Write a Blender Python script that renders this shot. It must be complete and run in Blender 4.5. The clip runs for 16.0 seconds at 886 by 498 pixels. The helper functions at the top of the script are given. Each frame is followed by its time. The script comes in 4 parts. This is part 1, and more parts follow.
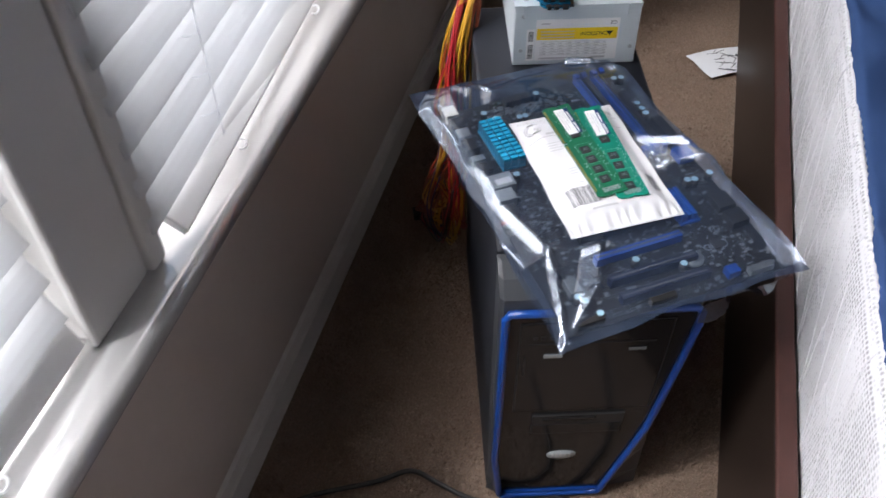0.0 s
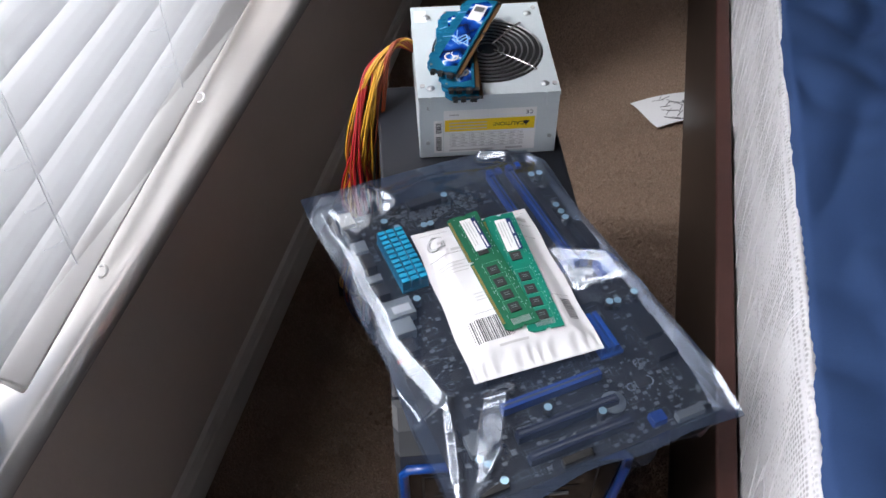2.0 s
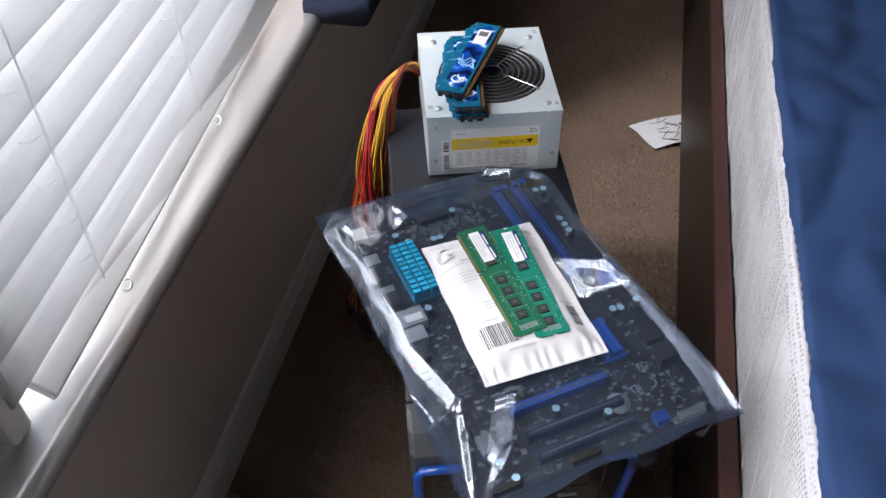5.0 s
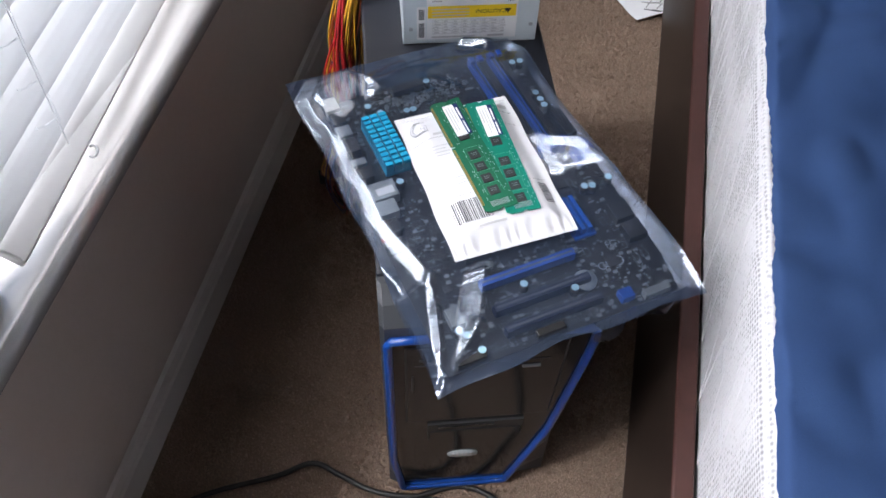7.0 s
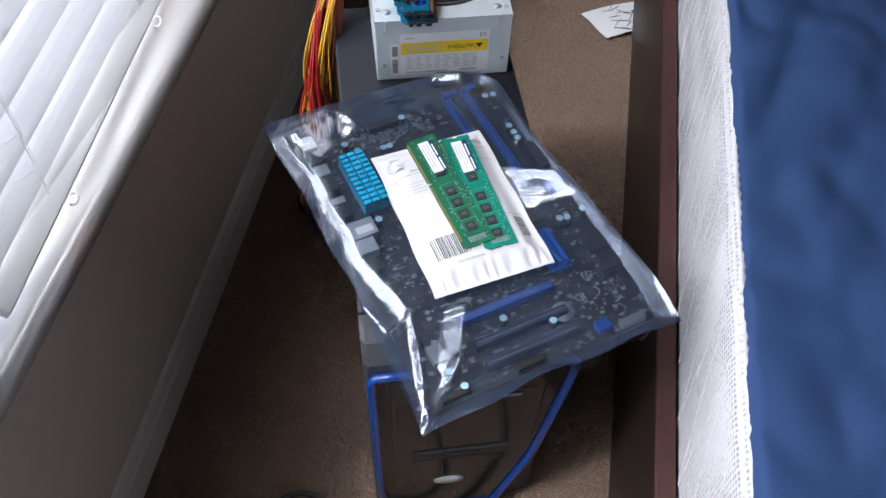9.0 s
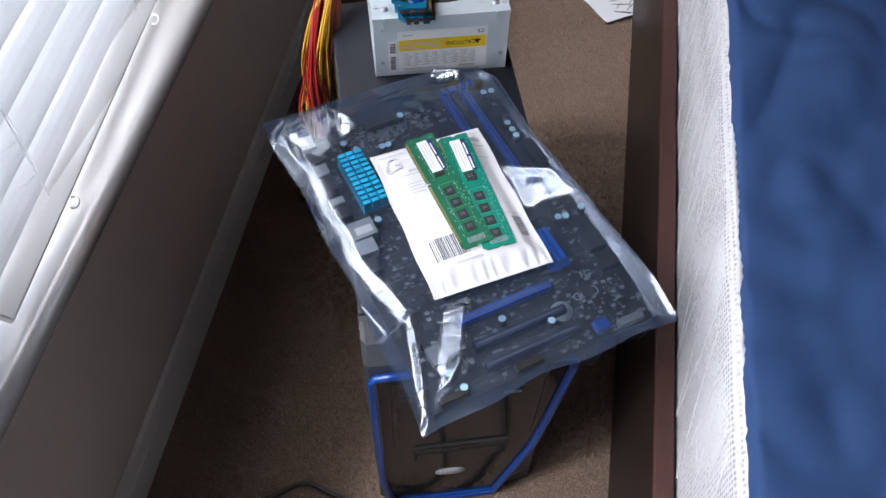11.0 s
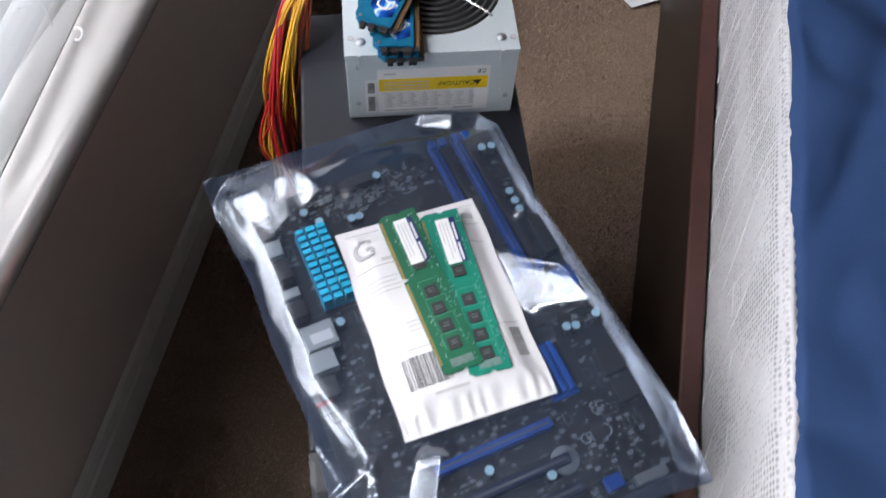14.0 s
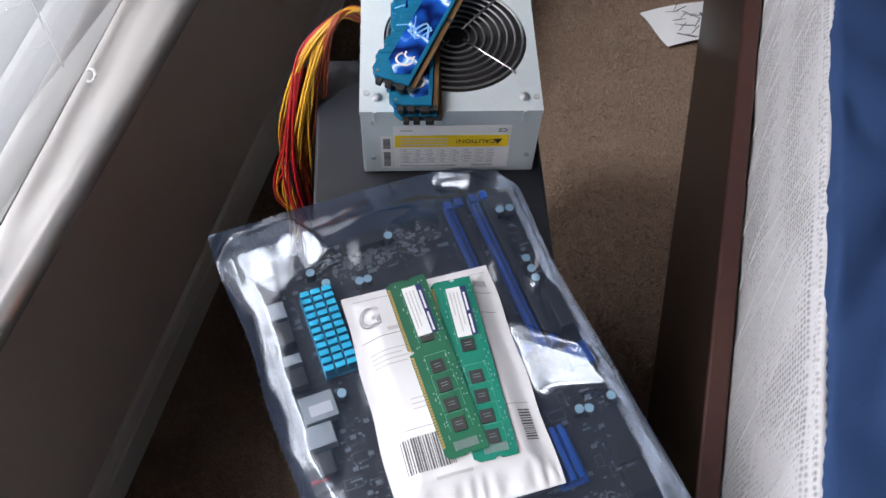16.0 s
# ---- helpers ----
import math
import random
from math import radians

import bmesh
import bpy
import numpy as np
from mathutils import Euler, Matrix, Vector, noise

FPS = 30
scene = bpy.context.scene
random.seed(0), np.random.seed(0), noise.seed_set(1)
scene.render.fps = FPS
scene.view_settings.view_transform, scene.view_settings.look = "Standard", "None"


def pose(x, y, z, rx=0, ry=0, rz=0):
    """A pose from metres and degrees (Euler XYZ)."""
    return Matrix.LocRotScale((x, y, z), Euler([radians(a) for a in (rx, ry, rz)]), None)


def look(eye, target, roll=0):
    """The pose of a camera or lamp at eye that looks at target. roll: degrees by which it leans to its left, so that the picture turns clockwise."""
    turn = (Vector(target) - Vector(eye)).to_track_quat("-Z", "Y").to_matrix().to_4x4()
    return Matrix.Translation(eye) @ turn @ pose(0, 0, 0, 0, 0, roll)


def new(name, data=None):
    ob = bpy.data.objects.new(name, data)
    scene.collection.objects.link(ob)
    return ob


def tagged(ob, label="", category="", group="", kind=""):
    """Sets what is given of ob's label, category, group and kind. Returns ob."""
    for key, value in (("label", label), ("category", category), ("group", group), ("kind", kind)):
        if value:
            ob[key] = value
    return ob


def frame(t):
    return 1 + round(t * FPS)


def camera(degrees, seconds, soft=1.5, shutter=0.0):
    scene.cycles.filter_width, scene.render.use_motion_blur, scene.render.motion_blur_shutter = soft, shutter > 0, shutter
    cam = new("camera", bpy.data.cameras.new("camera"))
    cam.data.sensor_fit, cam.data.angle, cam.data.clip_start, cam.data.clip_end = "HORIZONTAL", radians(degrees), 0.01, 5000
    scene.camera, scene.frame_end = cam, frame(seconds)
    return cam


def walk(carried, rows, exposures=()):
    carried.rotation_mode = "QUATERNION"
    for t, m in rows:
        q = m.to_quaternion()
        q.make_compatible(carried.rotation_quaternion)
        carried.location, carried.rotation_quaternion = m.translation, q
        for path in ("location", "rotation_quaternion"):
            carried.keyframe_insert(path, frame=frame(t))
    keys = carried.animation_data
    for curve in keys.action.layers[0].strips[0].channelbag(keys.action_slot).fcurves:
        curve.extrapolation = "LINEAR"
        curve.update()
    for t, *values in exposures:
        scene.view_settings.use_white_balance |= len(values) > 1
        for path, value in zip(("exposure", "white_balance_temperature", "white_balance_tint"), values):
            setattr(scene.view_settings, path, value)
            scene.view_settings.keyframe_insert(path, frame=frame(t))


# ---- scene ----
cam = camera(53.9, 16.0, shutter=0.5)
PATH = [
    (0, (0.032, -0.042, 1.044), (-0.025, 1.324, -0.416), -1.1),
    (0.5, (0.055, 0.025, 1.043), (0.036, 1.367, -0.44), -1.1),
    (1, (0.081, 0.066, 1.025), (0.08, 1.41, -0.456), -0.9),
    (1.5, (0.101, 0.099, 1.036), (0.108, 1.458, -0.431), -0.7),
    (2, (0.1, 0.112, 1.045), (0.106, 1.486, -0.408), -0.6),
    (2.5, (0.1, 0.11, 1.048), (0.106, 1.503, -0.388), -0.6),
    (3, (0.097, 0.091, 1.05), (0.105, 1.495, -0.373), -0.4),
    (3.5, (0.098, 0.077, 1.049), (0.112, 1.493, -0.363), -0.5),
    (4, (0.093, 0.073, 1.052), (0.098, 1.496, -0.353), -1.1),
    (4.2, (0.089, 0.075, 1.051), (0.094, 1.5, -0.352), -1.2),
    (6.3, (0.094, 0.077, 1.077), (0.131, 1.435, -0.39), 0.1),
    (6.5, (0.091, 0.075, 1.062), (0.144, 1.368, -0.463), 1.8),
    (7, (0.093, 0.083, 1.061), (0.155, 1.275, -0.545), 2.1),
    (7.5, (0.086, 0.077, 1.072), (0.179, 1.252, -0.544), 2.6),
    (8, (0.091, 0.078, 1.089), (0.192, 1.271, -0.514), 2.2),
    (8.5, (0.097, 0.095, 1.098), (0.209, 1.29, -0.502), 2.2),
    (9, (0.094, 0.095, 1.088), (0.201, 1.297, -0.507), 2.0),
    (11.3, (0.1, 0.111, 1.106), (0.193, 1.265, -0.525), 1.1),
    (11.5, (0.112, 0.106, 1.092), (0.176, 1.303, -0.509), 0.6),
    (12, (0.131, 0.14, 1.074), (0.169, 1.326, -0.535), 0.9),
    (12.5, (0.132, 0.195, 1.073), (0.205, 1.34, -0.566), 3.4),
    (13, (0.093, 0.24, 1.077), (0.195, 1.334, -0.593), 4.3),
    (13.5, (0.094, 0.262, 1.064), (0.197, 1.308, -0.637), 4.1),
    (14, (0.125, 0.318, 1.046), (0.217, 1.336, -0.674), 4.0),
    (14.5, (0.139, 0.361, 1.04), (0.201, 1.384, -0.678), 3.3),
    (15, (0.14, 0.377, 1.036), (0.167, 1.405, -0.68), 2.9),
    (15.5, (0.142, 0.38, 1.034), (0.154, 1.414, -0.678), 2.4),
    (16, (0.139, 0.371, 1.042), (0.163, 1.409, -0.668), 3.1),
]
walk(cam, [(t, look(eye, target, roll)) for t, eye, target, roll in PATH], [(0, 0.07, 6500, 10), (1.5, -0.03, 6500, 10), (3.5, -0.1, 6500, 10), (4.2, -0.09, 6500, 10), (6.5, 0.03, 6450, 10), (7.3, 0.17, 6300, 10), (8.5, 0.1, 6200, 10), (9.2, 0.09, 6200, 10), (11.5, 0.08, 6200, 10), (12.5, 0.06, 6270, 10), (13.5, -0.03, 6380, 10), (14, -0.07, 6460, 10), (15, -0.17, 6500, 10), (16, -0.18, 6500, 10)])

# ---- light ----
world = bpy.data.worlds.new("sky")
scene.world = world
world.use_nodes = True
sky = world.node_tree.nodes.new("ShaderNodeTexSky")
sky.sky_type, sky.sun_disc = "NISHITA", False
sky.sun_elevation, sky.sun_rotation = radians(57), radians(238)
world.node_tree.nodes["Background"].inputs["Strength"].default_value = 0.12
world.node_tree.links.new(sky.outputs[0], world.node_tree.nodes["Background"].inputs["Color"])

# the room runs along q, across it p; p = 0, q = 0 lies at (0, 0.8)
ROOM = Matrix.Translation((0, 0.8, 0)) @ Matrix.Rotation(-0.2242, 4, "Z")


def room(p, q, z=0.0):
    return ROOM @ Vector((p, q, z))


def lamp(name, p, q, z, sx, sy, watts, colour, aim):
    d = bpy.data.lights.new(name, "AREA")
    d.shape, d.size, d.size_y, d.energy, d.color = "RECTANGLE", sx, sy, watts, colour
    ob = new(name, d)
    ob.matrix_world = look(room(p, q, z), room(*aim))
    return ob


# hazy sun from the near side of the windows, across the room
sun_data = bpy.data.lights.new("sun", "SUN")
sun_data.energy, sun_data.angle, sun_data.color = 3.4, radians(7), (0.965, 0.98, 1.0)
new("sun", sun_data).matrix_world = look(room(-3.0, -3.0, 6.8), room(0.0, 0.0, 0.27))
# daylight outside the two windows
lamp("window_daylight", -1.0, -0.65, 1.45, 2.4, 2.2, 248, (0.985, 0.957, 0.99), (0.3, -0.65, 0.9))

# ---- materials ----
def mat(name, colour, rough=0.6, metal=0.0, var=0.12, scale=20.0, fine=0.0, fine_scale=300.0, bump=0.0, bump_scale=200.0, dist=0.001, coat=0.0, rough_var=0.0, objvar=0.0):
    """A procedural surface: a base colour that varies at two scales, with relief."""
    m = bpy.data.materials.new(name)
    m.use_nodes = True
    t = m.node_tree
    b = t.nodes["Principled BSDF"]
    b.inputs["Roughness"].default_value, b.inputs["Metallic"].default_value = rough, metal
    b.inputs["Coat Weight"].default_value = coat
    tc = t.nodes.new("ShaderNodeTexCoord")

    def nz(s, detail=4.0):
        n = t.nodes.new("ShaderNodeTexNoise")
        n.inputs["Scale"].default_value, n.inputs["Detail"].default_value = s, detail
        t.links.new(tc.outputs["Object"], n.inputs["Vector"])
        return n.outputs["Fac"]

    def math_node(op, a, c):
        n = t.nodes.new("ShaderNodeMath")
        n.operation = op
        for k, v in enumerate((a, c)):
            if isinstance(v, (int, float)):
                n.inputs[k].default_value = v
            else:
                t.links.new(v, n.inputs[k])
        return n.outputs[0]

    fac = math_node("MULTIPLY", math_node("SUBTRACT", nz(scale), 0.5), 2 * var)
    if fine:
        fac = math_node("ADD", fac, math_node("MULTIPLY", math_node("SUBTRACT", nz(fine_scale, 2.0), 0.5), 2 * fine))
    if objvar:
        oi = t.nodes.new("ShaderNodeObjectInfo")
        fac = math_node("ADD", fac, math_node("MULTIPLY", math_node("SUBTRACT", oi.outputs["Random"], 0.5), 2 * objvar))
    hsv = t.nodes.new("ShaderNodeHueSaturation")
    hsv.inputs["Color"].default_value = (*colour, 1)
    t.links.new(math_node("ADD", fac, 1.0), hsv.inputs["Value"])
    t.links.new(hsv.outputs[0], b.inputs["Base Color"])
    if rough_var:
        t.links.new(math_node("ADD", math_node("MULTIPLY", math_node("SUBTRACT", nz(scale * 2), 0.5), 2 * rough_var), rough), b.inputs["Roughness"])
    if bump:
        bn = t.nodes.new("ShaderNodeBump")
        bn.inputs["Strength"].default_value, bn.inputs["Distance"].default_value = bump, dist
        t.links.new(nz(bump_scale, 3.0), bn.inputs["Height"])
        t.links.new(bn.outputs[0], b.inputs["Normal"])
    return m


M_WALL = mat("wall_paint", (0.585, 0.525, 0.485), 0.75, var=0.04, scale=3, fine=0.03, fine_scale=60, bump=0.25, bump_scale=140, dist=0.002)
M_TRIM = mat("trim_paint", (0.74, 0.73, 0.71), 0.42, var=0.04, scale=6, bump=0.1, bump_scale=60, dist=0.001)
M_RAIL = mat("white_rail_paint", (0.86, 0.86, 0.86), 0.4, var=0.02, scale=8)
M_SILL = mat("sill_paint", (0.60, 0.595, 0.59), 0.35, var=0.05, scale=5, bump=0.06, bump_scale=18, dist=0.001, rough_var=0.05, coat=1.0)
M_SILL.node_tree.nodes["Principled BSDF"].inputs["Coat Roughness"].default_value = 0.13
M_SILL.node_tree.nodes["Principled BSDF"].inputs["Coat IOR"].default_value = 2.8
M_BASE = mat("baseboard_paint", (0.62, 0.595, 0.57), 0.45, var=0.05, scale=6, bump=0.1, bump_scale=60, dist=0.001)
M_CEIL = mat("ceiling_paint", (0.66, 0.65, 0.64), 0.9, var=0.03)
M_CARPET = mat("carpet_backing", (0.235, 0.168, 0.125), 0.95, var=0.18, scale=7, fine=0.35, fine_scale=420, bump=0.8, bump_scale=500, dist=0.004)
M_TUFT = mat("carpet_yarn", (0.295, 0.208, 0.155), 0.95, var=0.2, scale=7, fine=0.6, fine_scale=330)
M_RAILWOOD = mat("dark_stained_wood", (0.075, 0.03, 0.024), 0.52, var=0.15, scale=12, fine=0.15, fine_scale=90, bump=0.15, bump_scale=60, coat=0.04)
M_RAILFACE = mat("darker_brown_wood", (0.034, 0.021, 0.015), 0.5, var=0.2, scale=10, fine=0.15, fine_scale=90, bump=0.12, bump_scale=70)
M_NAVY = mat("navy_cotton", (0.028, 0.072, 0.20), 0.85, var=0.1, scale=9, fine=0.08, fine_scale=900, bump=0.3, bump_scale=900, dist=0.0006)
M_DARKNAVY = mat("dark_navy_fleece", (0.008, 0.013, 0.034), 0.95, var=0.15, scale=30, fine=0.2, fine_scale=700, bump=0.4, bump_scale=600, dist=0.001)
M_CASE = mat("dark_grey_steel_paint", (0.010, 0.012, 0.018), 0.5, var=0.10, scale=10, fine=0.08, fine_scale=900, bump=0.12, bump_scale=900, dist=0.0003)
M_BEZEL = mat("black_bezel_plastic", (0.036, 0.039, 0.044), 0.42, var=0.05, bump=0.08, bump_scale=800, dist=0.0003)
M_GLOSS = mat("glossy_black_plastic", (0.012, 0.012, 0.013), 0.12, var=0.1, scale=15, rough_var=0.04, bump=0.02, bump_scale=12, dist=0.002)
M_GLOSS.node_tree.nodes["Principled BSDF"].inputs["Specular IOR Level"].default_value = 0.32
M_BLACK = mat("matt_black_plastic", (0.015, 0.015, 0.016), 0.5, var=0.1)
M_BLUETRIM = mat("blue_trim_plastic", (0.006, 0.05, 0.25), 0.3, var=0.08, coat=0.3)
M_STEEL = mat("galvanised_steel", (0.62, 0.69, 0.72), 0.42, 0.25, var=0.05, scale=25, fine=0.04, fine_scale=500, bump=0.05, bump_scale=300, dist=0.0005, rough_var=0.06)
M_SCREW = mat("zinc_screw", (0.5, 0.53, 0.55), 0.5, 0.6, var=0.1)
M_CHROME = mat("bright_wire", (0.75, 0.75, 0.75), 0.22, 1.0, var=0.03)
M_DARKWIRE = mat("grille_wire", (0.55, 0.55, 0.56), 0.28, 1.0, var=0.05)
M_LABEL = mat("white_label", (0.80, 0.81, 0.82), 0.45, var=0.03)
M_INK = mat("grey_ink", (0.11, 0.11, 0.12), 0.6, var=0.05)
M_INKPALE = mat("pale_grey_ink", (0.50, 0.50, 0.51), 0.6, var=0.05)
M_YELLOW = mat("yellow_label_band", (0.85, 0.60, 0.01), 0.5, var=0.04)
M_PAPER = mat("white_mailer_paper", (0.70, 0.70, 0.72), 0.6, var=0.03, scale=15, bump=0.35, bump_scale=70, dist=0.002)
M_PCBG = mat("green_circuit_board", (0.002, 0.20, 0.135), 0.4, var=0.12, scale=60, fine=0.15, fine_scale=700, coat=0.2)
M_PCBG2 = mat("olive_green_circuit_board", (0.008, 0.125, 0.062), 0.4, var=0.12, scale=60, fine=0.15, fine_scale=700, coat=0.2)
M_PCBK = mat("black_circuit_board", (0.012, 0.013, 0.016), 0.45, var=0.2, scale=60, fine=0.3, fine_scale=500)
M_GOLD = mat("gold_contacts", (0.55, 0.36, 0.13), 0.4, 0.8, var=0.08)
M_CHIP = mat("black_chip_epoxy", (0.028, 0.028, 0.03), 0.5, var=0.15, scale=80)
M_TRACE = mat("pale_green_print", (0.16, 0.40, 0.28), 0.5, var=0.1)
M_NAVYINK = mat("navy_ink", (0.012, 0.025, 0.13), 0.5, var=0.1)
M_PORTD = mat("dull_port_shell", (0.24, 0.26, 0.27), 0.4, 0.5, var=0.2)
M_BRASS = mat("brown_module_edge", (0.22, 0.13, 0.06), 0.45, 0.5, var=0.15, scale=60)
M_SILK = mat("white_print", (0.30, 0.33, 0.36), 0.6, var=0.3)
M_SLOTBLUE = mat("blue_slot_plastic", (0.008, 0.06, 0.30), 0.4, var=0.08)
M_SLOTDARK = mat("deep_navy_slot_plastic", (0.004, 0.009, 0.032), 0.4, var=0.08)
M_CHIPBLUE = mat("royal_blue_aluminium", (0.006, 0.09, 0.42), 0.4, 0.2, var=0.08)
M_SINK = mat("light_blue_anodised_aluminium", (0.015, 0.38, 0.62), 0.38, 0.35, var=0.06)
M_RAMBLUE = mat("teal_blue_heat_spreader", (0.01, 0.20, 0.36), 0.38, 0.45, var=0.08, scale=30)
M_GLINT = mat("pale_blue_print", (0.25, 0.55, 0.9), 0.3, var=0.2, scale=60)
M_CAP = mat("pale_blue_capacitor_top", (0.42, 0.66, 0.78), 0.4, 0.3, var=0.08)
M_PORT = mat("port_shell_metal", (0.42, 0.46, 0.48), 0.35, 0.6, var=0.15)
M_CREAM = mat("cream_connector", (0.72, 0.70, 0.62), 0.5, var=0.06)
M_CABLE = mat("black_cable_rubber", (0.014, 0.013, 0.013), 0.45, var=0.1)
M_WIRES = {n: mat(n + "_wire_insulation", c, 0.4, var=0.06) for n, c in (("yellow", (0.62, 0.33, 0.03)), ("red", (0.36, 0.012, 0.018)), ("orange", (0.26, 0.045, 0.014)), ("black", (0.016, 0.014, 0.014)), ("blue", (0.03, 0.025, 0.11)))}


def mesh_fabric():
    """White spacer mesh of the mattress border: small dark holes and a quilted diamond line."""
    m = mat("white_mesh_fabric", (0.78, 0.78, 0.80), 0.9, var=0.05, scale=8)
    t = m.node_tree
    b = t.nodes["Principled BSDF"]
    tc = t.nodes.new("ShaderNodeTexCoord")
    vo = t.nodes.new("ShaderNodeTexVoronoi")
    vo.inputs["Scale"].default_value, vo.inputs["Randomness"].default_value = 200, 0.25
    t.links.new(tc.outputs["Object"], vo.inputs["Vector"])
    ramp = t.nodes.new("ShaderNodeMapRange")
    ramp.inputs["From Min"].default_value, ramp.inputs["From Max"].default_value = 0.05, 0.5
    ramp.inputs["To Min"].default_value, ramp.inputs["To Max"].default_value = 0.40, 1.05
    t.links.new(vo.outputs["Distance"], ramp.inputs["Value"])
    mix = t.nodes.new("ShaderNodeMix")
    mix.data_type, mix.blend_type = "RGBA", "MULTIPLY"
    mix.inputs["Factor"].default_value = 1.0
    old = b.inputs["Base Color"].links[0].from_socket
    t.links.new(old, mix.inputs["A"])
    t.links.new(ramp.outputs[0], mix.inputs["B"])
    t.links.new(mix.outputs["Result"], b.inputs["Base Color"])
    bn = t.nodes.new("ShaderNodeBump")
    bn.inputs["Strength"].default_value, bn.inputs["Distance"].default_value = 0.5, 0.002
    t.links.new(vo.outputs["Distance"], bn.inputs["Height"])
    t.links.new(bn.outputs[0], b.inputs["Normal"])
    return m


def film():
    """Metallised shielding film: dark, half clear, with a mirror-like sheen."""
    m = bpy.data.materials.new("shielding_film")
    m.use_nodes = True
    t = m.node_tree
    t.nodes.remove(t.nodes["Principled BSDF"])
    clear = t.nodes.new("ShaderNodeBsdfTransparent")
    clear.inputs["Color"].default_value = (0.80, 0.84, 0.90, 1)
    gloss = t.nodes.new("ShaderNodeBsdfGlossy")
    gloss.inputs["Color"].default_value, gloss.inputs["Roughness"].default_value = (0.62, 0.68, 0.74, 1), 0.13
    fr = t.nodes.new("ShaderNodeFresnel")
    fr.inputs["IOR"].default_value = 2.0
    tc = t.nodes.new("ShaderNodeTexCoord")
    n = t.nodes.new("ShaderNodeTexNoise")
    n.inputs["Scale"].default_value, n.inputs["Detail"].default_value = 45, 3
    t.links.new(tc.outputs["Object"], n.inputs["Vector"])
    bn = t.nodes.new("ShaderNodeBump")
    bn.inputs["Strength"].default_value, bn.inputs["Distance"].default_value = 0.08, 0.003
    t.links.new(n.outputs["Fac"], bn.inputs["Height"])
    t.links.new(bn.outputs[0], gloss.inputs["Normal"])
    cap = t.nodes.new("ShaderNodeMath")
    cap.operation = "MULTIPLY_ADD"
    cap.inputs[1].default_value, cap.inputs[2].default_value = 0.5, 0.15
    t.links.new(fr.outputs[0], cap.inputs[0])
    mix = t.nodes.new("ShaderNodeMixShader")
    t.links.new(cap.outputs[0], mix.inputs[0])
    t.links.new(clear.outputs[0], mix.inputs[1])
    t.links.new(gloss.outputs[0], mix.inputs[2])
    # a little diffuse blue stands in for the room and bed mirrored in the film
    reflection_tint = t.nodes.new("ShaderNodeBsdfDiffuse")
    reflection_tint.inputs["Color"].default_value = (0.24, 0.34, 0.56, 1)
    tinted_film = t.nodes.new("ShaderNodeMixShader")
    tinted_film.inputs[0].default_value = 0.05
    t.links.new(mix.outputs[0], tinted_film.inputs[1])
    t.links.new(reflection_tint.outputs[0], tinted_film.inputs[2])
    t.links.new(tinted_film.outputs[0], t.nodes["Material Output"].inputs["Surface"])
    return m


def slat_white(name="white_blind_slat", through_light=0.35):
    """White painted blind slat or cord that lets some daylight through."""
    m = mat(name, (0.80, 0.80, 0.80), 0.45, var=0.03, scale=8, objvar=0.03)
    t = m.node_tree
    b = t.nodes["Principled BSDF"]
    tr = t.nodes.new("ShaderNodeBsdfTranslucent")
    tr.inputs["Color"].default_value = (0.80, 0.82, 0.84, 1)
    mix = t.nodes.new("ShaderNodeMixShader")
    mix.inputs[0].default_value = through_light
    t.links.new(b.outputs[0], mix.inputs[1])
    t.links.new(tr.outputs[0], mix.inputs[2])
    t.links.new(mix.outputs[0], t.nodes["Material Output"].inputs["Surface"])
    return m


def sticker_print():
    """Glossy printed sticker: deep blue with pale streaks that curl across it."""
    m = mat("blue_printed_sticker", (0.01, 0.05, 0.42), 0.25, coat=0.4)
    t = m.node_tree
    b = t.nodes["Principled BSDF"]
    tc = t.nodes.new("ShaderNodeTexCoord")
    wave = t.nodes.new("ShaderNodeTexWave")
    wave.inputs["Scale"].default_value, wave.inputs["Distortion"].default_value = 9.0, 7.0
    wave.inputs["Detail"].default_value, wave.inputs["Detail Scale"].default_value = 2.0, 3.0
    t.links.new(tc.outputs["Object"], wave.inputs["Vector"])
    ramp = t.nodes.new("ShaderNodeValToRGB")
    for e, (pos, col) in zip([ramp.color_ramp.elements[0], ramp.color_ramp.elements[1], ramp.color_ramp.elements.new(0.7), ramp.color_ramp.elements.new(0.9)], ((0.0, (0.002, 0.008, 0.07, 1)), (0.60, (0.004, 0.03, 0.28, 1)), (0.88, (0.012, 0.11, 0.55, 1)), (0.99, (0.30, 0.58, 0.90, 1)))):
        e.color = col
        e.position = pos
    t.links.new(wave.outputs["Fac"], ramp.inputs["Fac"])
    t.links.new(ramp.outputs[0], b.inputs["Base Color"])
    return m


M_THREAD = mat("white_quilting_thread", (0.86, 0.86, 0.88), 0.8, var=0.03)
M_STICKER = sticker_print()
M_MESH, M_FILM, M_SLAT, M_CORD = mesh_fabric(), film(), slat_white(), slat_white("white_cord", 0.75)


# ---- building helpers ----
def link(name, bm, material, parent=None, label="", smooth=False, m=None):
    me = bpy.data.meshes.new(name)
    bm.to_mesh(me)
    bm.free()
    if smooth:
        me.shade_smooth()
    me.materials.append(material)
    ob = new(name, me)
    if parent:
        ob.parent = parent
    if m is not None:
        ob.matrix_local = m
    if label:
        tagged(ob, label)
    return ob


def part(name, bm, material, parent, label="", smooth=False, m=None):
    return link(name, bm, material, parent, label, smooth, m)


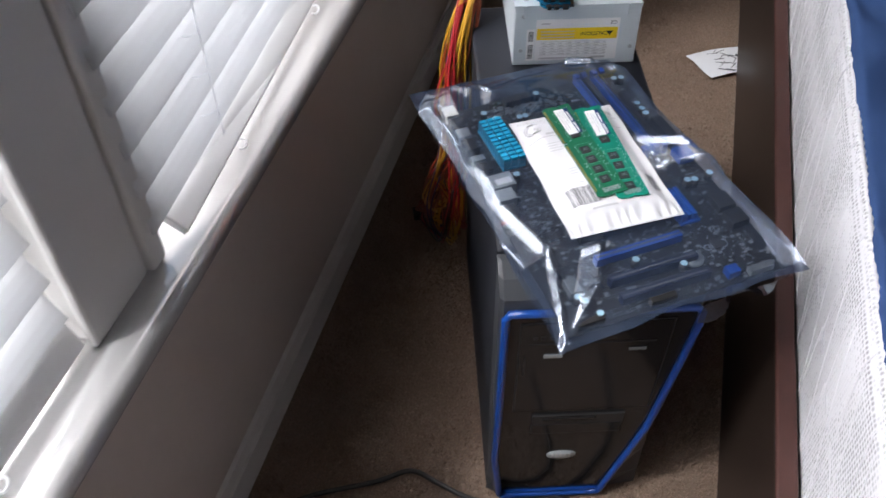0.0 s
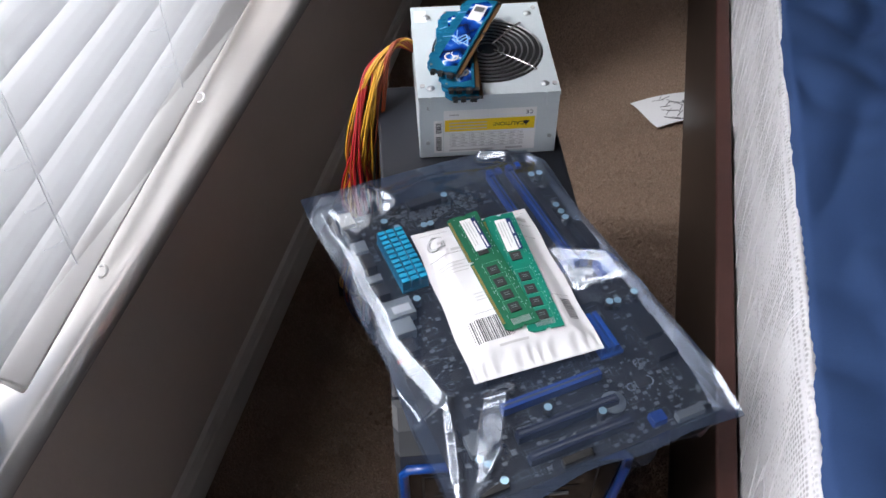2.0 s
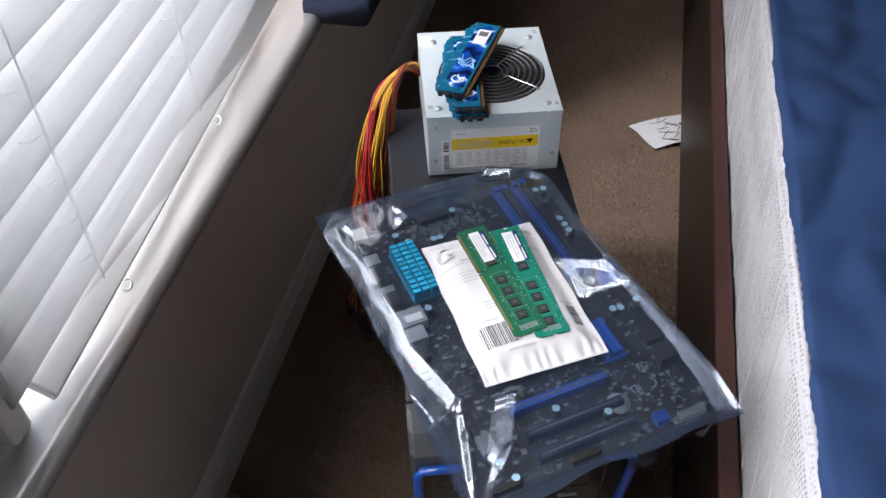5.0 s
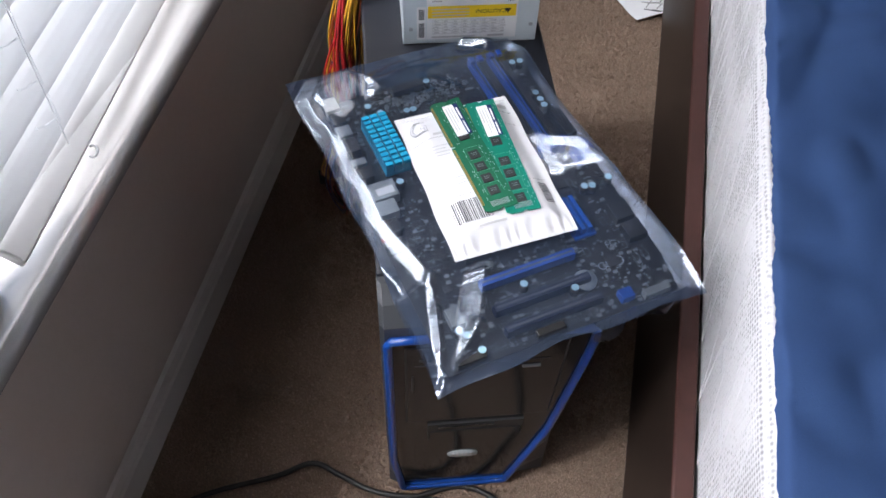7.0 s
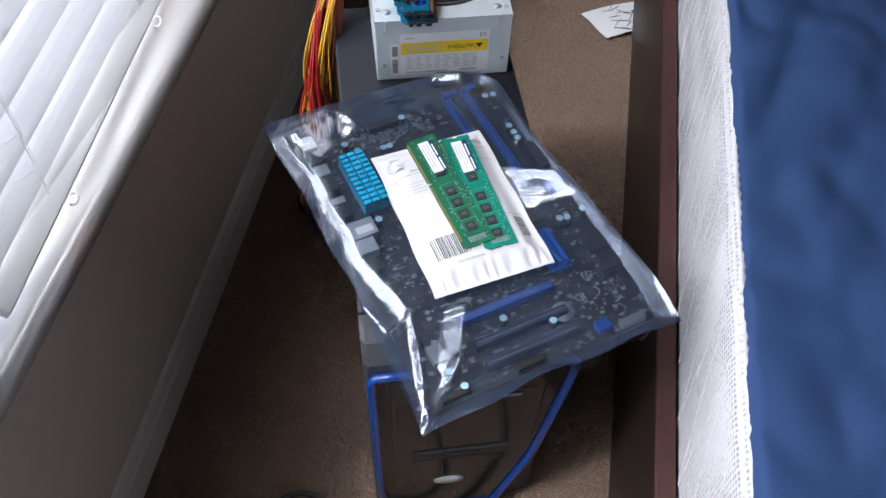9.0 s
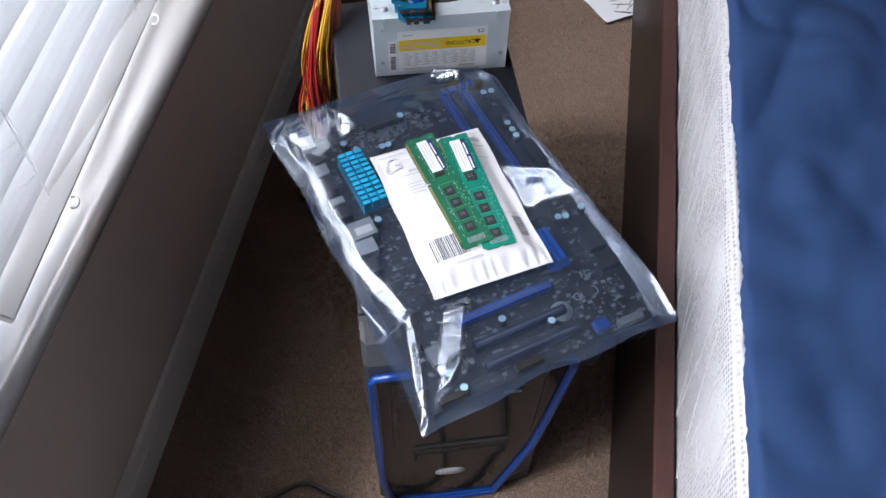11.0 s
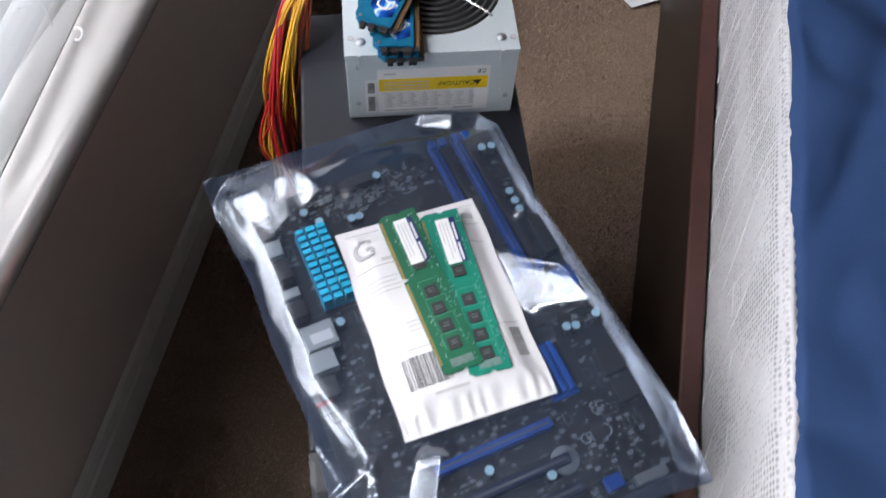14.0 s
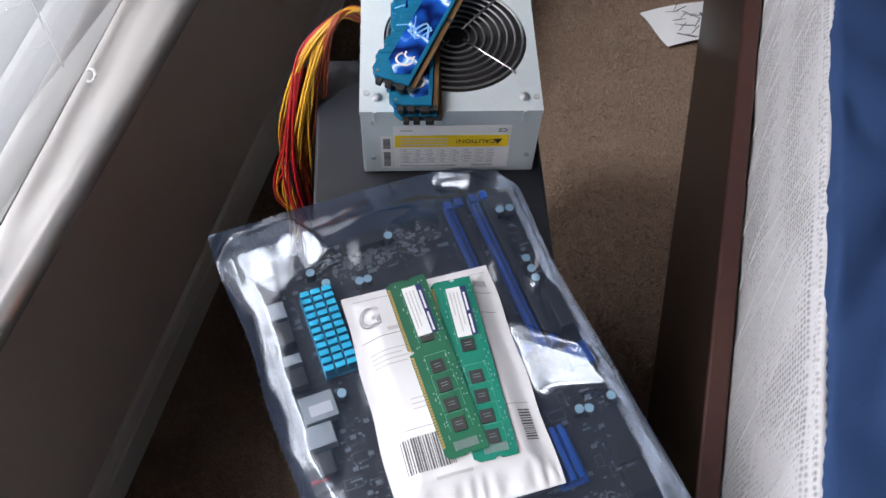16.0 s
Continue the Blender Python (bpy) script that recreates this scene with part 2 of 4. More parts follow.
def thing(name, m, label, category, group="", kind=""):
    ob = new(name)
    ob.empty_display_size = 0.02
    ob.matrix_world = m
    return tagged(ob, label, category, group, kind)


def structure(name, bm, material, label, smooth=False):
    return tagged(link(name, bm, material, None, "", smooth), label, name.split("_")[0], "", "structure")


def box(x0, x1, y0, y1, z0, z1, bevel=0.0, m=None, bm=None, seg=2):
    """A box, its edges rounded by bevel."""
    b = bmesh.new()
    bmesh.ops.create_cube(b, size=1.0, matrix=Matrix.Translation(((x0 + x1) / 2, (y0 + y1) / 2, (z0 + z1) / 2)) @ Matrix.Diagonal((x1 - x0, y1 - y0, z1 - z0, 1)))
    if bevel:
        bmesh.ops.bevel(b, geom=b.edges[:], offset=bevel, segments=seg, affect="EDGES", profile=0.5)
    if m is not None:
        b.transform(m)
    if bm is None:
        return b
    me = bpy.data.meshes.new("tmp")
    b.to_mesh(me)
    b.free()
    bm.from_mesh(me)
    bpy.data.meshes.remove(me)
    return bm


def cyl(r, z0, z1, x=0, y=0, n=20, bevel=0.0, r2=None, m=None):
    b = bmesh.new()
    bmesh.ops.create_cone(b, cap_ends=True, segments=n, radius1=r, radius2=r if r2 is None else r2, depth=z1 - z0, matrix=Matrix.Translation((x, y, (z0 + z1) / 2)))
    if bevel:
        bmesh.ops.bevel(b, geom=[e for e in b.edges if abs(e.verts[0].co.z - e.verts[1].co.z) < 1e-6], offset=bevel, segments=2, affect="EDGES")
    if m is not None:
        b.transform(m)
    return b


def tube(points, r, n=8, bm=None, closed=False):
    """A round cord through the points."""
    b = bm or bmesh.new()
    pts = [Vector(p) for p in points]
    rings, prev = [], Vector((0.31, 0.2, 0.93))
    for i, p in enumerate(pts):
        a = pts[i - 1] if (i or closed) else p
        c = pts[(i + 1) % len(pts)] if (i + 1 < len(pts) or closed) else p
        d = (c - a).normalized()
        s = (prev - prev.dot(d) * d).normalized()
        prev = s
        w = d.cross(s)
        rings.append([b.verts.new(p + r * (math.cos(6.2832 * k / n) * s + math.sin(6.2832 * k / n) * w)) for k in range(n)])
    for i in range(len(rings) if closed else len(rings) - 1):
        q0, q1 = rings[i], rings[(i + 1) % len(rings)]
        for k in range(n):
            b.faces.new((q0[k], q0[(k + 1) % n], q1[(k + 1) % n], q1[k]))
    if not closed:
        b.faces.new(rings[0][::-1])
        b.faces.new(rings[-1])
    return b


def smooth_path(points, steps=8):
    """Points along a smooth curve through the given ones."""
    p = [Vector(v) for v in points]
    p = [2 * p[0] - p[1]] + p + [2 * p[-1] - p[-2]]
    out = []
    for i in range(1, len(p) - 2):
        for s in range(steps):
            t = s / steps
            out.append(0.5 * ((2 * p[i]) + (p[i + 1] - p[i - 1]) * t + (2 * p[i - 1] - 5 * p[i] + 4 * p[i + 1] - p[i + 2]) * t * t + (3 * p[i] - p[i - 1] - 3 * p[i + 1] + p[i + 2]) * t ** 3))
    return out + [p[-2]]


def prism(outline, z0, z1, bevel=0.0, m=None):
    """An outline of (x, y) pulled up from z0 to z1."""
    b = bmesh.new()
    f = b.faces.new([b.verts.new((x, y, z0)) for x, y in outline])
    up = bmesh.ops.extrude_face_region(b, geom=[f])
    bmesh.ops.translate(b, verts=[v for v in up["geom"] if isinstance(v, bmesh.types.BMVert)], vec=(0, 0, z1 - z0))
    bmesh.ops.recalc_face_normals(b, faces=b.faces)
    if bevel:
        bmesh.ops.bevel(b, geom=b.edges[:], offset=bevel, segments=2, affect="EDGES")
    if m is not None:
        b.transform(m)
    return b


def letters(text, size, m, depth=0.00012, fat=0.0):
    """Flat raised letters, centred, as a bmesh."""
    c = bpy.data.curves.new("letters", "FONT")
    c.body, c.size, c.extrude, c.align_x, c.align_y = text, size, depth, "CENTER", "CENTER"
    c.offset = fat
    ob = new("letters", c)
    me = bpy.data.meshes.new_from_object(ob)
    b = bmesh.new()
    b.from_mesh(me)
    b.transform(m)
    bpy.data.objects.remove(ob)
    bpy.data.meshes.remove(me)
    bpy.data.curves.remove(c)
    return b


def sheet(fn, nu, nv, bm=None):
    """A surface fn(s, t) -> point over 0..1 x 0..1."""
    b = bm or bmesh.new()
    g = [[b.verts.new(fn(i / nu, j / nv)) for j in range(nv + 1)] for i in range(nu + 1)]
    for i in range(nu):
        for j in range(nv):
            b.faces.new((g[i][j], g[i + 1][j], g[i + 1][j + 1], g[i][j + 1]))
    return b


def step(a, b, x):
    x = min(1.0, max(0.0, (x - a) / (b - a)))
    return x * x * (3 - 2 * x)


# ---- the room ----
def room_box(p0, p1, q0, q1, z0, z1, bevel=0.0):
    return box(p0, p1, q0, q1, z0, z1, bevel, ROOM)


structure("floor", room_box(-0.5, 4.4, -3.4, 3.4, -0.12, 0.0), M_CARPET, "brown cut-pile carpet floor")
structure("ceiling", room_box(-0.5, 4.4, -3.4, 3.4, 2.45, 2.55), M_CEIL, "plain white painted ceiling")
wall = bmesh.new()
for q0, q1, z0, z1 in ((-3.4, 3.4, 0.0, 0.451), (-3.4, 3.4, 1.9, 2.45), (-3.4, -2.0, 0.451, 1.9), (0.42, 3.4, 0.451, 1.9)):
    box(-0.335, -0.185, q0, q1, z0, z1, 0, ROOM, wall)
structure("wall_window", wall, M_WALL, "brown-grey painted wall under a wide window")
structure("wall_far", room_box(-0.184, 4.2, 3.26, 3.38, 0, 2.45), M_WALL, "brown-grey painted wall")
structure("wall_near", room_box(-0.184, 4.2, -3.38, -3.26, 0, 2.45), M_WALL, "brown-grey painted wall")
structure("wall_bed", room_box(4.2, 4.32, -3.4, 3.4, 0, 2.45), M_WALL, "brown-grey painted wall")


def profile(outline, q0, q1):
    """An outline of (p, z) drawn along the room from q0 to q1."""
    b = bmesh.new()
    f = b.faces.new([b.verts.new((p, q0, z)) for p, z in outline])
    up = bmesh.ops.extrude_face_region(b, geom=[f])
    bmesh.ops.translate(b, verts=[v for v in up["geom"] if isinstance(v, bmesh.types.BMVert)], vec=(0, q1 - q0, 0))
    bmesh.ops.recalc_face_normals(b, faces=b.faces)
    b.transform(ROOM)
    return b


nose = [(-0.1385 + 0.0135 * math.sin(a), 0.4645 + 0.0135 * math.cos(a)) for a in [math.pi * k / 12 for k in range(13)]]
structure("window_sill", profile([(-0.334, 0.478)] + nose + [(-0.334, 0.451)], -2.0, 0.42), M_SILL, "glossy white painted window sill with a rounded nose", True)
structure("baseboard", profile([(-0.184, 0.001), (-0.174, 0.001), (-0.174, 0.052), (-0.1765, 0.056), (-0.1765, 0.062), (-0.179, 0.072), (-0.184, 0.076)], -3.26, 3.26), M_BASE, "pale grey painted moulded baseboard")
# unseen frame, added to keep daylight from leaking under and beside the blinds
light_stop = thing("light_stop_frame", ROOM @ Matrix.Translation((0, 0, 0.478)), "unseen white frame added behind the blinds to stop leaking daylight", "window frame", "", "structure")
for q0, q1 in ((-2.0, -0.489), (-0.336, 0.42)):
    part("bottom_rail", box(-0.333, -0.285, q0, q1, 0.0005, 0.06, 0.003), M_TRIM, light_stop)
    part("top_rail", box(-0.333, -0.285, q0, q1, 1.35, 1.421, 0.003), M_TRIM, light_stop)
part("jamb", box(-0.333, -0.195, -0.370, -0.336, 0.0005, 1.42, 0.002), M_TRIM, light_stop)
part("jamb", box(-0.333, -0.195, -0.489, -0.4635, 0.0005, 1.42, 0.002), M_TRIM, light_stop)
post = thing("window_post", ROOM @ Matrix.Translation((0, -0.4205, 0.478)), "white painted post between two windows", "window post", "", "structure")
part("post_core", box(-0.33, -0.172, -0.05, 0.05, 0.0, 1.42, 0.003), M_TRIM, post)
part("casing", box(-0.1722, -0.163, -0.056, 0.03, 0.0, 1.42, 0.004), M_TRIM, post)
part("casing_edge", box(-0.1722, -0.157, 0.031, 0.054, 0.0, 1.42, 0.004), M_TRIM, post)


def blind(m, length, ladders, tilt, low):
    """A faux-wood blind, hung along local y from 0 to length, its lowest edge at z = low."""
    th = thing("window_blind", m, "closed white slatted window blind with cords", "blind", "window blinds")

    def slat_mesh(width, thick, crown):
        n = 6
        top = [((k / n - 0.5) * width, crown * (1 - (2 * k / n - 1) ** 2)) for k in range(n + 1)]
        out = [(x, z + thick / 2) for x, z in top] + [(x, z - thick / 2) for x, z in top[::-1]]
        b = bmesh.new()
        f = b.faces.new([b.verts.new((x, 0, z)) for x, z in out])
        up = bmesh.ops.extrude_face_region(b, geom=[f])
        bmesh.ops.translate(b, verts=[v for v in up["geom"] if isinstance(v, bmesh.types.BMVert)], vec=(0, length + 0.03, 0))
        bmesh.ops.translate(b, verts=b.verts, vec=(0, -0.03, 0))
        bmesh.ops.recalc_face_normals(b, faces=b.faces)
        return b

    r = Matrix.Rotation(radians(tilt), 4, "Y")
    rail = box(-0.016, 0.016, 0, length, -0.005, 0.005, 0.002)
    bmesh.ops.bisect_plane(rail, geom=rail.verts[:] + rail.edges[:] + rail.faces[:], plane_co=(0, length * 0.35, 0), plane_no=(0, 1, 0))
    bmesh.ops.bisect_plane(rail, geom=rail.verts[:] + rail.edges[:] + rail.faces[:], plane_co=(0, length * 0.7, 0), plane_no=(0, 1, 0))
    for v in rail.verts:
        v.co = Matrix.Rotation(radians(38 + 30 * v.co.y / length), 3, "Y") @ v.co
    part("bottom_rail", rail, M_RAIL, th, "", False, Matrix.Translation((-0.0095, 0, low + 0.0200)))
    first = part("slat", slat_mesh(0.05, 0.003, 0.003), M_SLAT, th)
    first.matrix_local = Matrix.Translation((-0.018, 0, low + 0.0595)) @ r
    count = int((1.86 - low - 0.062) / 0.042)
    for k in range(1, count):
        s = first.copy()
        scene.collection.objects.link(s)
        s.matrix_local = Matrix.Translation((-0.018 + random.uniform(-0.0008, 0.0008), 0, low + 0.0595 + 0.042 * k)) @ Matrix.Rotation(radians(tilt + random.uniform(-1.5, 1.5)), 4, "Y")
    for y in ladders:
        part("ladder_cord", tube([(0.000 + 0.001 * math.sin(9 * z), y, z) for z in np.linspace(low + 0.03, 1.86, 60)], 0.0006, 5), M_CORD, th)
        part("lift_cord", tube([(-0.008, y + 0.012, z) for z in np.linspace(low + 0.045, 1.86, 40)], 0.0004, 5), M_CORD, th)
        # pale dashes: ladder rungs that also draw the glints of daylight through the holes
        for k in range(0, min(count, 14)):
            z = low + 0.0595 + 0.042 * k
            part("cord_rung", tube([(-0.0055, y - 0.022, z + 0.010), (-0.004, y - 0.012, z + 0.004), (-0.002, y - 0.001, z + 0.001)], 0.0009, 4), M_CORD, th)
        loop = [(0.008 + 0.0045 * math.sin(a), y + 0.014 + 0.0045 * math.cos(a), low + 0.008 + 0.003 * math.cos(a)) for a in np.linspace(-0.8, 3.6, 10)]
        part("cord_loop", tube(loop, 0.0013, 6), M_LABEL, th)
    part("head_rail", box(-0.035, 0.015, 0, length, 1.862, 1.9, 0.003), M_SLAT, th)
    return th


blind(Matrix.Translation((-0.222, 0.494, 0)) @ Matrix.Rotation(-math.atan(0.165), 4, "Z"), 0.75, (0.115, 0.365, 0.68), 66, 0.478)
b2 = room(-0.172, -0.478)
blind(Matrix.Translation((b2.x, b2.y, 0)) @ Matrix.Rotation(-0.2242, 4, "Z") @ Matrix.Translation((0, -1.5, 0)), 1.5, (0.3, 0.8, 1.1, 1.36), 60, 0.478)

# ---- the bed ----
bed = thing("bed", ROOM @ Matrix.Translation((0.41, 0, 0)), "dark reddish-brown wooden bed frame on the carpet", "bed")
Q0, Q1 = -0.9, 1.6
# the near rail is a darker brown than its cap and the other rails
part("side_rail", box(0, 0.019, Q0, Q1, 0.02, 0.30, 0.003), M_RAILFACE, bed, "dark brown wooden side rail")
part("rail_cap", box(-0.001, 0.0195, Q0, Q1, 0.3005, 0.3065, 0.0025), M_RAILWOOD, bed, "reddish-brown top edge")
part("side_rail", box(1.5, 1.519, Q0, Q1, 0.004, 0.30, 0.003), M_RAILWOOD, bed)
for x in (0.03, 1.43):
    for q in (Q0 + 0.03, Q1 - 0.09):
        part("leg", box(x, x + 0.06, q, q + 0.06, 0.0, 0.169, 0.004), M_RAILWOOD, bed)
part("end_rail", box(0.0195, 1.4995, Q0, Q0 + 0.019, 0.03, 0.30, 0.003), M_RAILWOOD, bed)
part("end_rail", box(0.0195, 1.4995, Q1 - 0.019, Q1, 0.03, 0.30, 0.003), M_RAILWOOD, bed)
part("slat_deck", box(0.0195, 1.4995, Q0 + 0.02, Q1 - 0.02, 0.17, 0.19), M_RAILWOOD, bed)


def mattress_side(s, t):
    """The near border of the mattress, bulging a little, and its rounded top edge."""
    q = Q0 + 0.03 + s * (Q1 - Q0 - 0.06)
    bulge = 0.004 * math.sin(3.1416 * t) + 0.0035 * noise.noise((q * 9, t * 3, 1.0))
    return Vector((0.027 - bulge + 0.008 * step(0.88, 1.0, t) ** 2, q, 0.192 + 0.308 * t - 0.006 * step(0.92, 1.0, t)))


mattress = thing("mattress", ROOM @ Matrix.Translation((0.41, 0, 0)), "thick mattress with a white mesh fabric border", "mattress")
part("border", sheet(mattress_side, 260, 24), M_MESH, mattress, "", True)
part("core", box(0.042, 1.49, Q0 + 0.03, Q1 - 0.03, 0.192, 0.496, 0.01), M_MESH, mattress)
piping = [(0.0275 + 0.0015 * noise.noise((q * 9, 3, 1)) + 0.0009 * (k % 2), q, 0.4985 + 0.0012 * (k % 2)) for k, q in enumerate(np.linspace(Q0 + 0.03, Q1 - 0.03, 420))]
part("edge_piping", tube(piping, 0.0045, 7), M_MESH, mattress, "", True)
def stitch(q0, t0, q1, t1):
    """One straight run of quilting thread over the border."""
    pts = []
    for t in np.linspace(0, 1, 9):
        q, h = q0 + (q1 - q0) * t, t0 + (t1 - t0) * t
        if Q0 + 0.05 < q < Q1 - 0.05:
            pts.append(mattress_side((q - Q0 - 0.03) / (Q1 - Q0 - 0.06), h) + Vector((-0.0008, 0, 0)))
    if len(pts) > 4:
        part("quilting_thread", tube(pts, 0.00055, 5), M_THREAD, mattress)


for k in range(-13, 24):
    q = 0.066 * k
    stitch(q, 0.22, q + 0.115, 0.96)
    stitch(q + 0.010, 0.24, q + 0.036, 0.62)
    stitch(q + 0.036, 0.62, q + 0.005, 0.60)
    stitch(q + 0.028, 0.58, q + 0.060, 0.96)


def sheet_top(s, t):
    q = Q0 + 0.0 + s * (Q1 - Q0)
    p = 0.0265 + 0.0025 * noise.noise((q * 7, 2.0, 5.0)) + 0.0012 * noise.noise((q * 60, 2.0, 5.0)) + t ** 1.5 * 1.4
    z = 0.508 + 0.012 * noise.noise((q * 3 + p * 2, p * 5, 0)) + 0.022 * abs(noise.noise((q * 5 - p * 6, p * 7 + q * 3, 3))) * step(0.0, 0.08, p - 0.03) + 0.011 * abs(noise.noise((q * 12 + p * 9, p * 16 - q * 5, 6))) + 0.0025 * noise.noise((q * 22, p * 20, 4))
    return Vector((p, q, z - 0.010 * (1 - step(0, 0.03, t))))


tagged(link("bed_sheet", sheet(sheet_top, 300, 130), M_NAVY, None, "", True, ROOM @ Matrix.Translation((0.41, 0, 0))), "rumpled navy blue cotton sheet on the mattress", "bed sheet")
# ---- the computer case ----
CASE = pose(0.066, 0.462, 0.0, 0, 0, 4.0)
W, D, HC = 0.184, 0.462, 0.455
case = thing("computer_case", CASE, "black computer tower with blue front trim standing on carpet", "computer case")
part("shell", box(-0.004, W + 0.003, 0.045, D, 0.012, HC, 0.003), M_CASE, case, "dark grey painted steel shell")
for x, y in ((0.02, 0.09), (W - 0.02, 0.09), (0.02, D - 0.04), (W - 0.02, D - 0.04)):
    part("foot", cyl(0.012, 0.0, 0.014, x, y, 16), M_BLACK, case)


def front_y(z):
    """How far back the bezel's face lies at height z: full near the top, drawn in towards the foot."""
    return 0.004 + 0.030 * (1 - z / 0.43) ** 1.5 if z < 0.43 else 0.004


def trim_x(z):
    """Where the blue trim runs at height z: upright, then drawn in towards the foot, more so on the bed's side."""
    return 0.002 + 0.09 * max(0.0, 0.12 - z), W + 0.002 - 0.08 * (0.39 - min(z, 0.39)) - 0.10 * max(0.0, 0.19 - z)


def bezel():
    b = bmesh.new()
    zs = [0.006, 0.04, 0.09, 0.15, 0.22, 0.3, 0.37, 0.415, 0.432, 0.445, 0.4515]
    rows = []
    for z in zs:
        y = front_y(z) + (0.0 if z < 0.43 else 0.055 * ((z - 0.43) / 0.0215) ** 2.2 * 0.6)
        ins = -0.004
        rows.append([b.verts.new(v) for v in ((ins, 0.0448, z), (max(ins, trim_x(z)[0] - 0.007), y + 0.006, z), (max(ins, trim_x(z)[0] - 0.007) + 0.004, y, z), (min(W - ins, trim_x(z)[1] + 0.007) - 0.004, y, z), (min(W - ins, trim_x(z)[1] + 0.007), y + 0.006, z), (W - ins, 0.0448, z))])
    for r0, r1 in zip(rows, rows[1:]):
        for k in range(5):
            b.faces.new((r0[k], r0[k + 1], r1[k + 1], r1[k]))
    b.faces.new(rows[-1])
    b.faces.new(rows[0][::-1])
    bmesh.ops.recalc_face_normals(b, faces=b.faces)
    return b


part("bezel", bezel(), M_BEZEL, case, "dark grey plastic front bezel")


def on_front(x0, x1, z0, z1, proud, nx=6, nz=14, rows=None):
    """A plate that follows the bezel's face, its sides drawn by rows(z) -> (x0, x1)."""
    b = bmesh.new()
    f, k = [], []
    for j in range(nz + 1):
        z = z0 + (z1 - z0) * j / nz
        a, c = rows(z) if rows else (x0, x1)
        f.append([b.verts.new((a + (c - a) * i / nx, front_y(z) - proud, z)) for i in range(nx + 1)])
        k.append([b.verts.new((a + (c - a) * i / nx, front_y(z) + 0.002, z)) for i in range(nx + 1)])
    for j in range(nz):
        for i in range(nx):
            b.faces.new((f[j][i], f[j][i + 1], f[j + 1][i + 1], f[j + 1][i]))
        b.faces.new((k[j][0], f[j][0], f[j + 1][0], k[j + 1][0]))
        b.faces.new((f[j][nx], k[j][nx], k[j + 1][nx], f[j + 1][nx]))
    for i in range(nx):
        b.faces.new((f[nz][i], f[nz][i + 1], k[nz][i + 1], k[nz][i]))
        b.faces.new((k[0][i], k[0][i + 1], f[0][i + 1], f[0][i]))
    return b


def sides(z):
    a, c = trim_x(z)
    return a + 0.003, c - 0.003


part("gloss_panel", on_front(0, 0, 0.026, 0.411, 0.0015, rows=sides), M_GLOSS, case, "glossy black front panel")
trim = [Vector((trim_x(z)[0], front_y(z) - 0.0035, z)) for z in np.linspace(0.018, 0.409, 24)]
trim += [Vector((0.006 + (W - 0.010) * k / 10, front_y(0.416) - 0.0035, 0.4165)) for k in range(11)]
trim += [Vector((trim_x(z)[1], front_y(z) - 0.0035, z)) for z in np.linspace(0.409, 0.018, 24)]
a, c = sides(0.018)
trim += [Vector((c + (a - c) * k / 8, front_y(0.014) - 0.0035, 0.0145)) for k in range(9)]
part("blue_trim", tube(trim, 0.0042, 8, closed=True), M_BLUETRIM, case, "bright blue plastic trim", True)
part("foot_trim", on_front(0, 0, 0.010, 0.024, 0.004, nz=3, rows=lambda z: (sides(0.02)[0] - 0.002, sides(0.02)[1] + 0.002)), M_BLUETRIM, case, "bright blue plastic trim")
part("bay_gap", on_front(0.0165, W - 0.0195, 0.236, 0.400, 0.0022, nz=6, rows=lambda z: (0.0165, min(W - 0.0195, sides(z)[1] - 0.006))), M_BLACK, case)
part("drive_bay_cover", on_front(0, 0, 0.2385, 0.398, 0.003, nz=6, rows=lambda z: (0.0185, min(W - 0.0215, sides(z)[1] - 0.008))), M_GLOSS, case)
part("bay_slit", on_front(0.0225, 0.0245, 0.312, 0.347, 0.0036, nz=3), M_BLACK, case)
part("bay_slit", on_front(0.026, W - 0.034, 0.366, 0.3672, 0.0036, nz=2), M_BLACK, case)
part("drive_button", on_front(0.042, 0.060, 0.344, 0.3485, 0.0045, nz=2), M_PORT, case)
part("drive_button", on_front(0.125, 0.142, 0.352, 0.3555, 0.0045, nz=2), M_PORTD, case)
for x in (0.030, 0.037, 0.046):
    part("front_port", on_front(x, x + 0.0045, 0.375, 0.379, 0.0040, nz=2), M_BLACK, case)
slot = part("card_slot", on_front(0.039, W - 0.044, 0.186, 0.226, 0.0042, nz=3), M_BLACK, case, "black recessed card reader slot")
part("slot_edge", on_front(0.050, W - 0.075, 0.2185, 0.2215, 0.0054, nz=2), M_GLOSS, slot)
part("slot_lip", on_front(0.041, W - 0.046, 0.188, 0.207, 0.0050, nz=2), M_GLOSS, slot)
badge = cyl(0.0175, 0, 0.0025, n=28, bevel=0.0008)
badge.transform(Matrix.Translation((W / 2 - 0.012, front_y(0.127) - 0.0012, 0.127)) @ Matrix.Rotation(radians(90), 4, "X") @ Matrix.Diagonal((1, 0.5, 1, 1)))
part("badge", badge, M_PORT, case, "oval silver badge", True)
ring = bmesh.new()
for k in range(5):
    box(W / 2 - 0.024 + 0.005 * k, W / 2 - 0.0215 + 0.005 * k, front_y(0.127) - 0.0042, front_y(0.127) - 0.0035, 0.123, 0.131, 0, None, ring)
part("badge_emblem", ring, M_INKPALE, case)

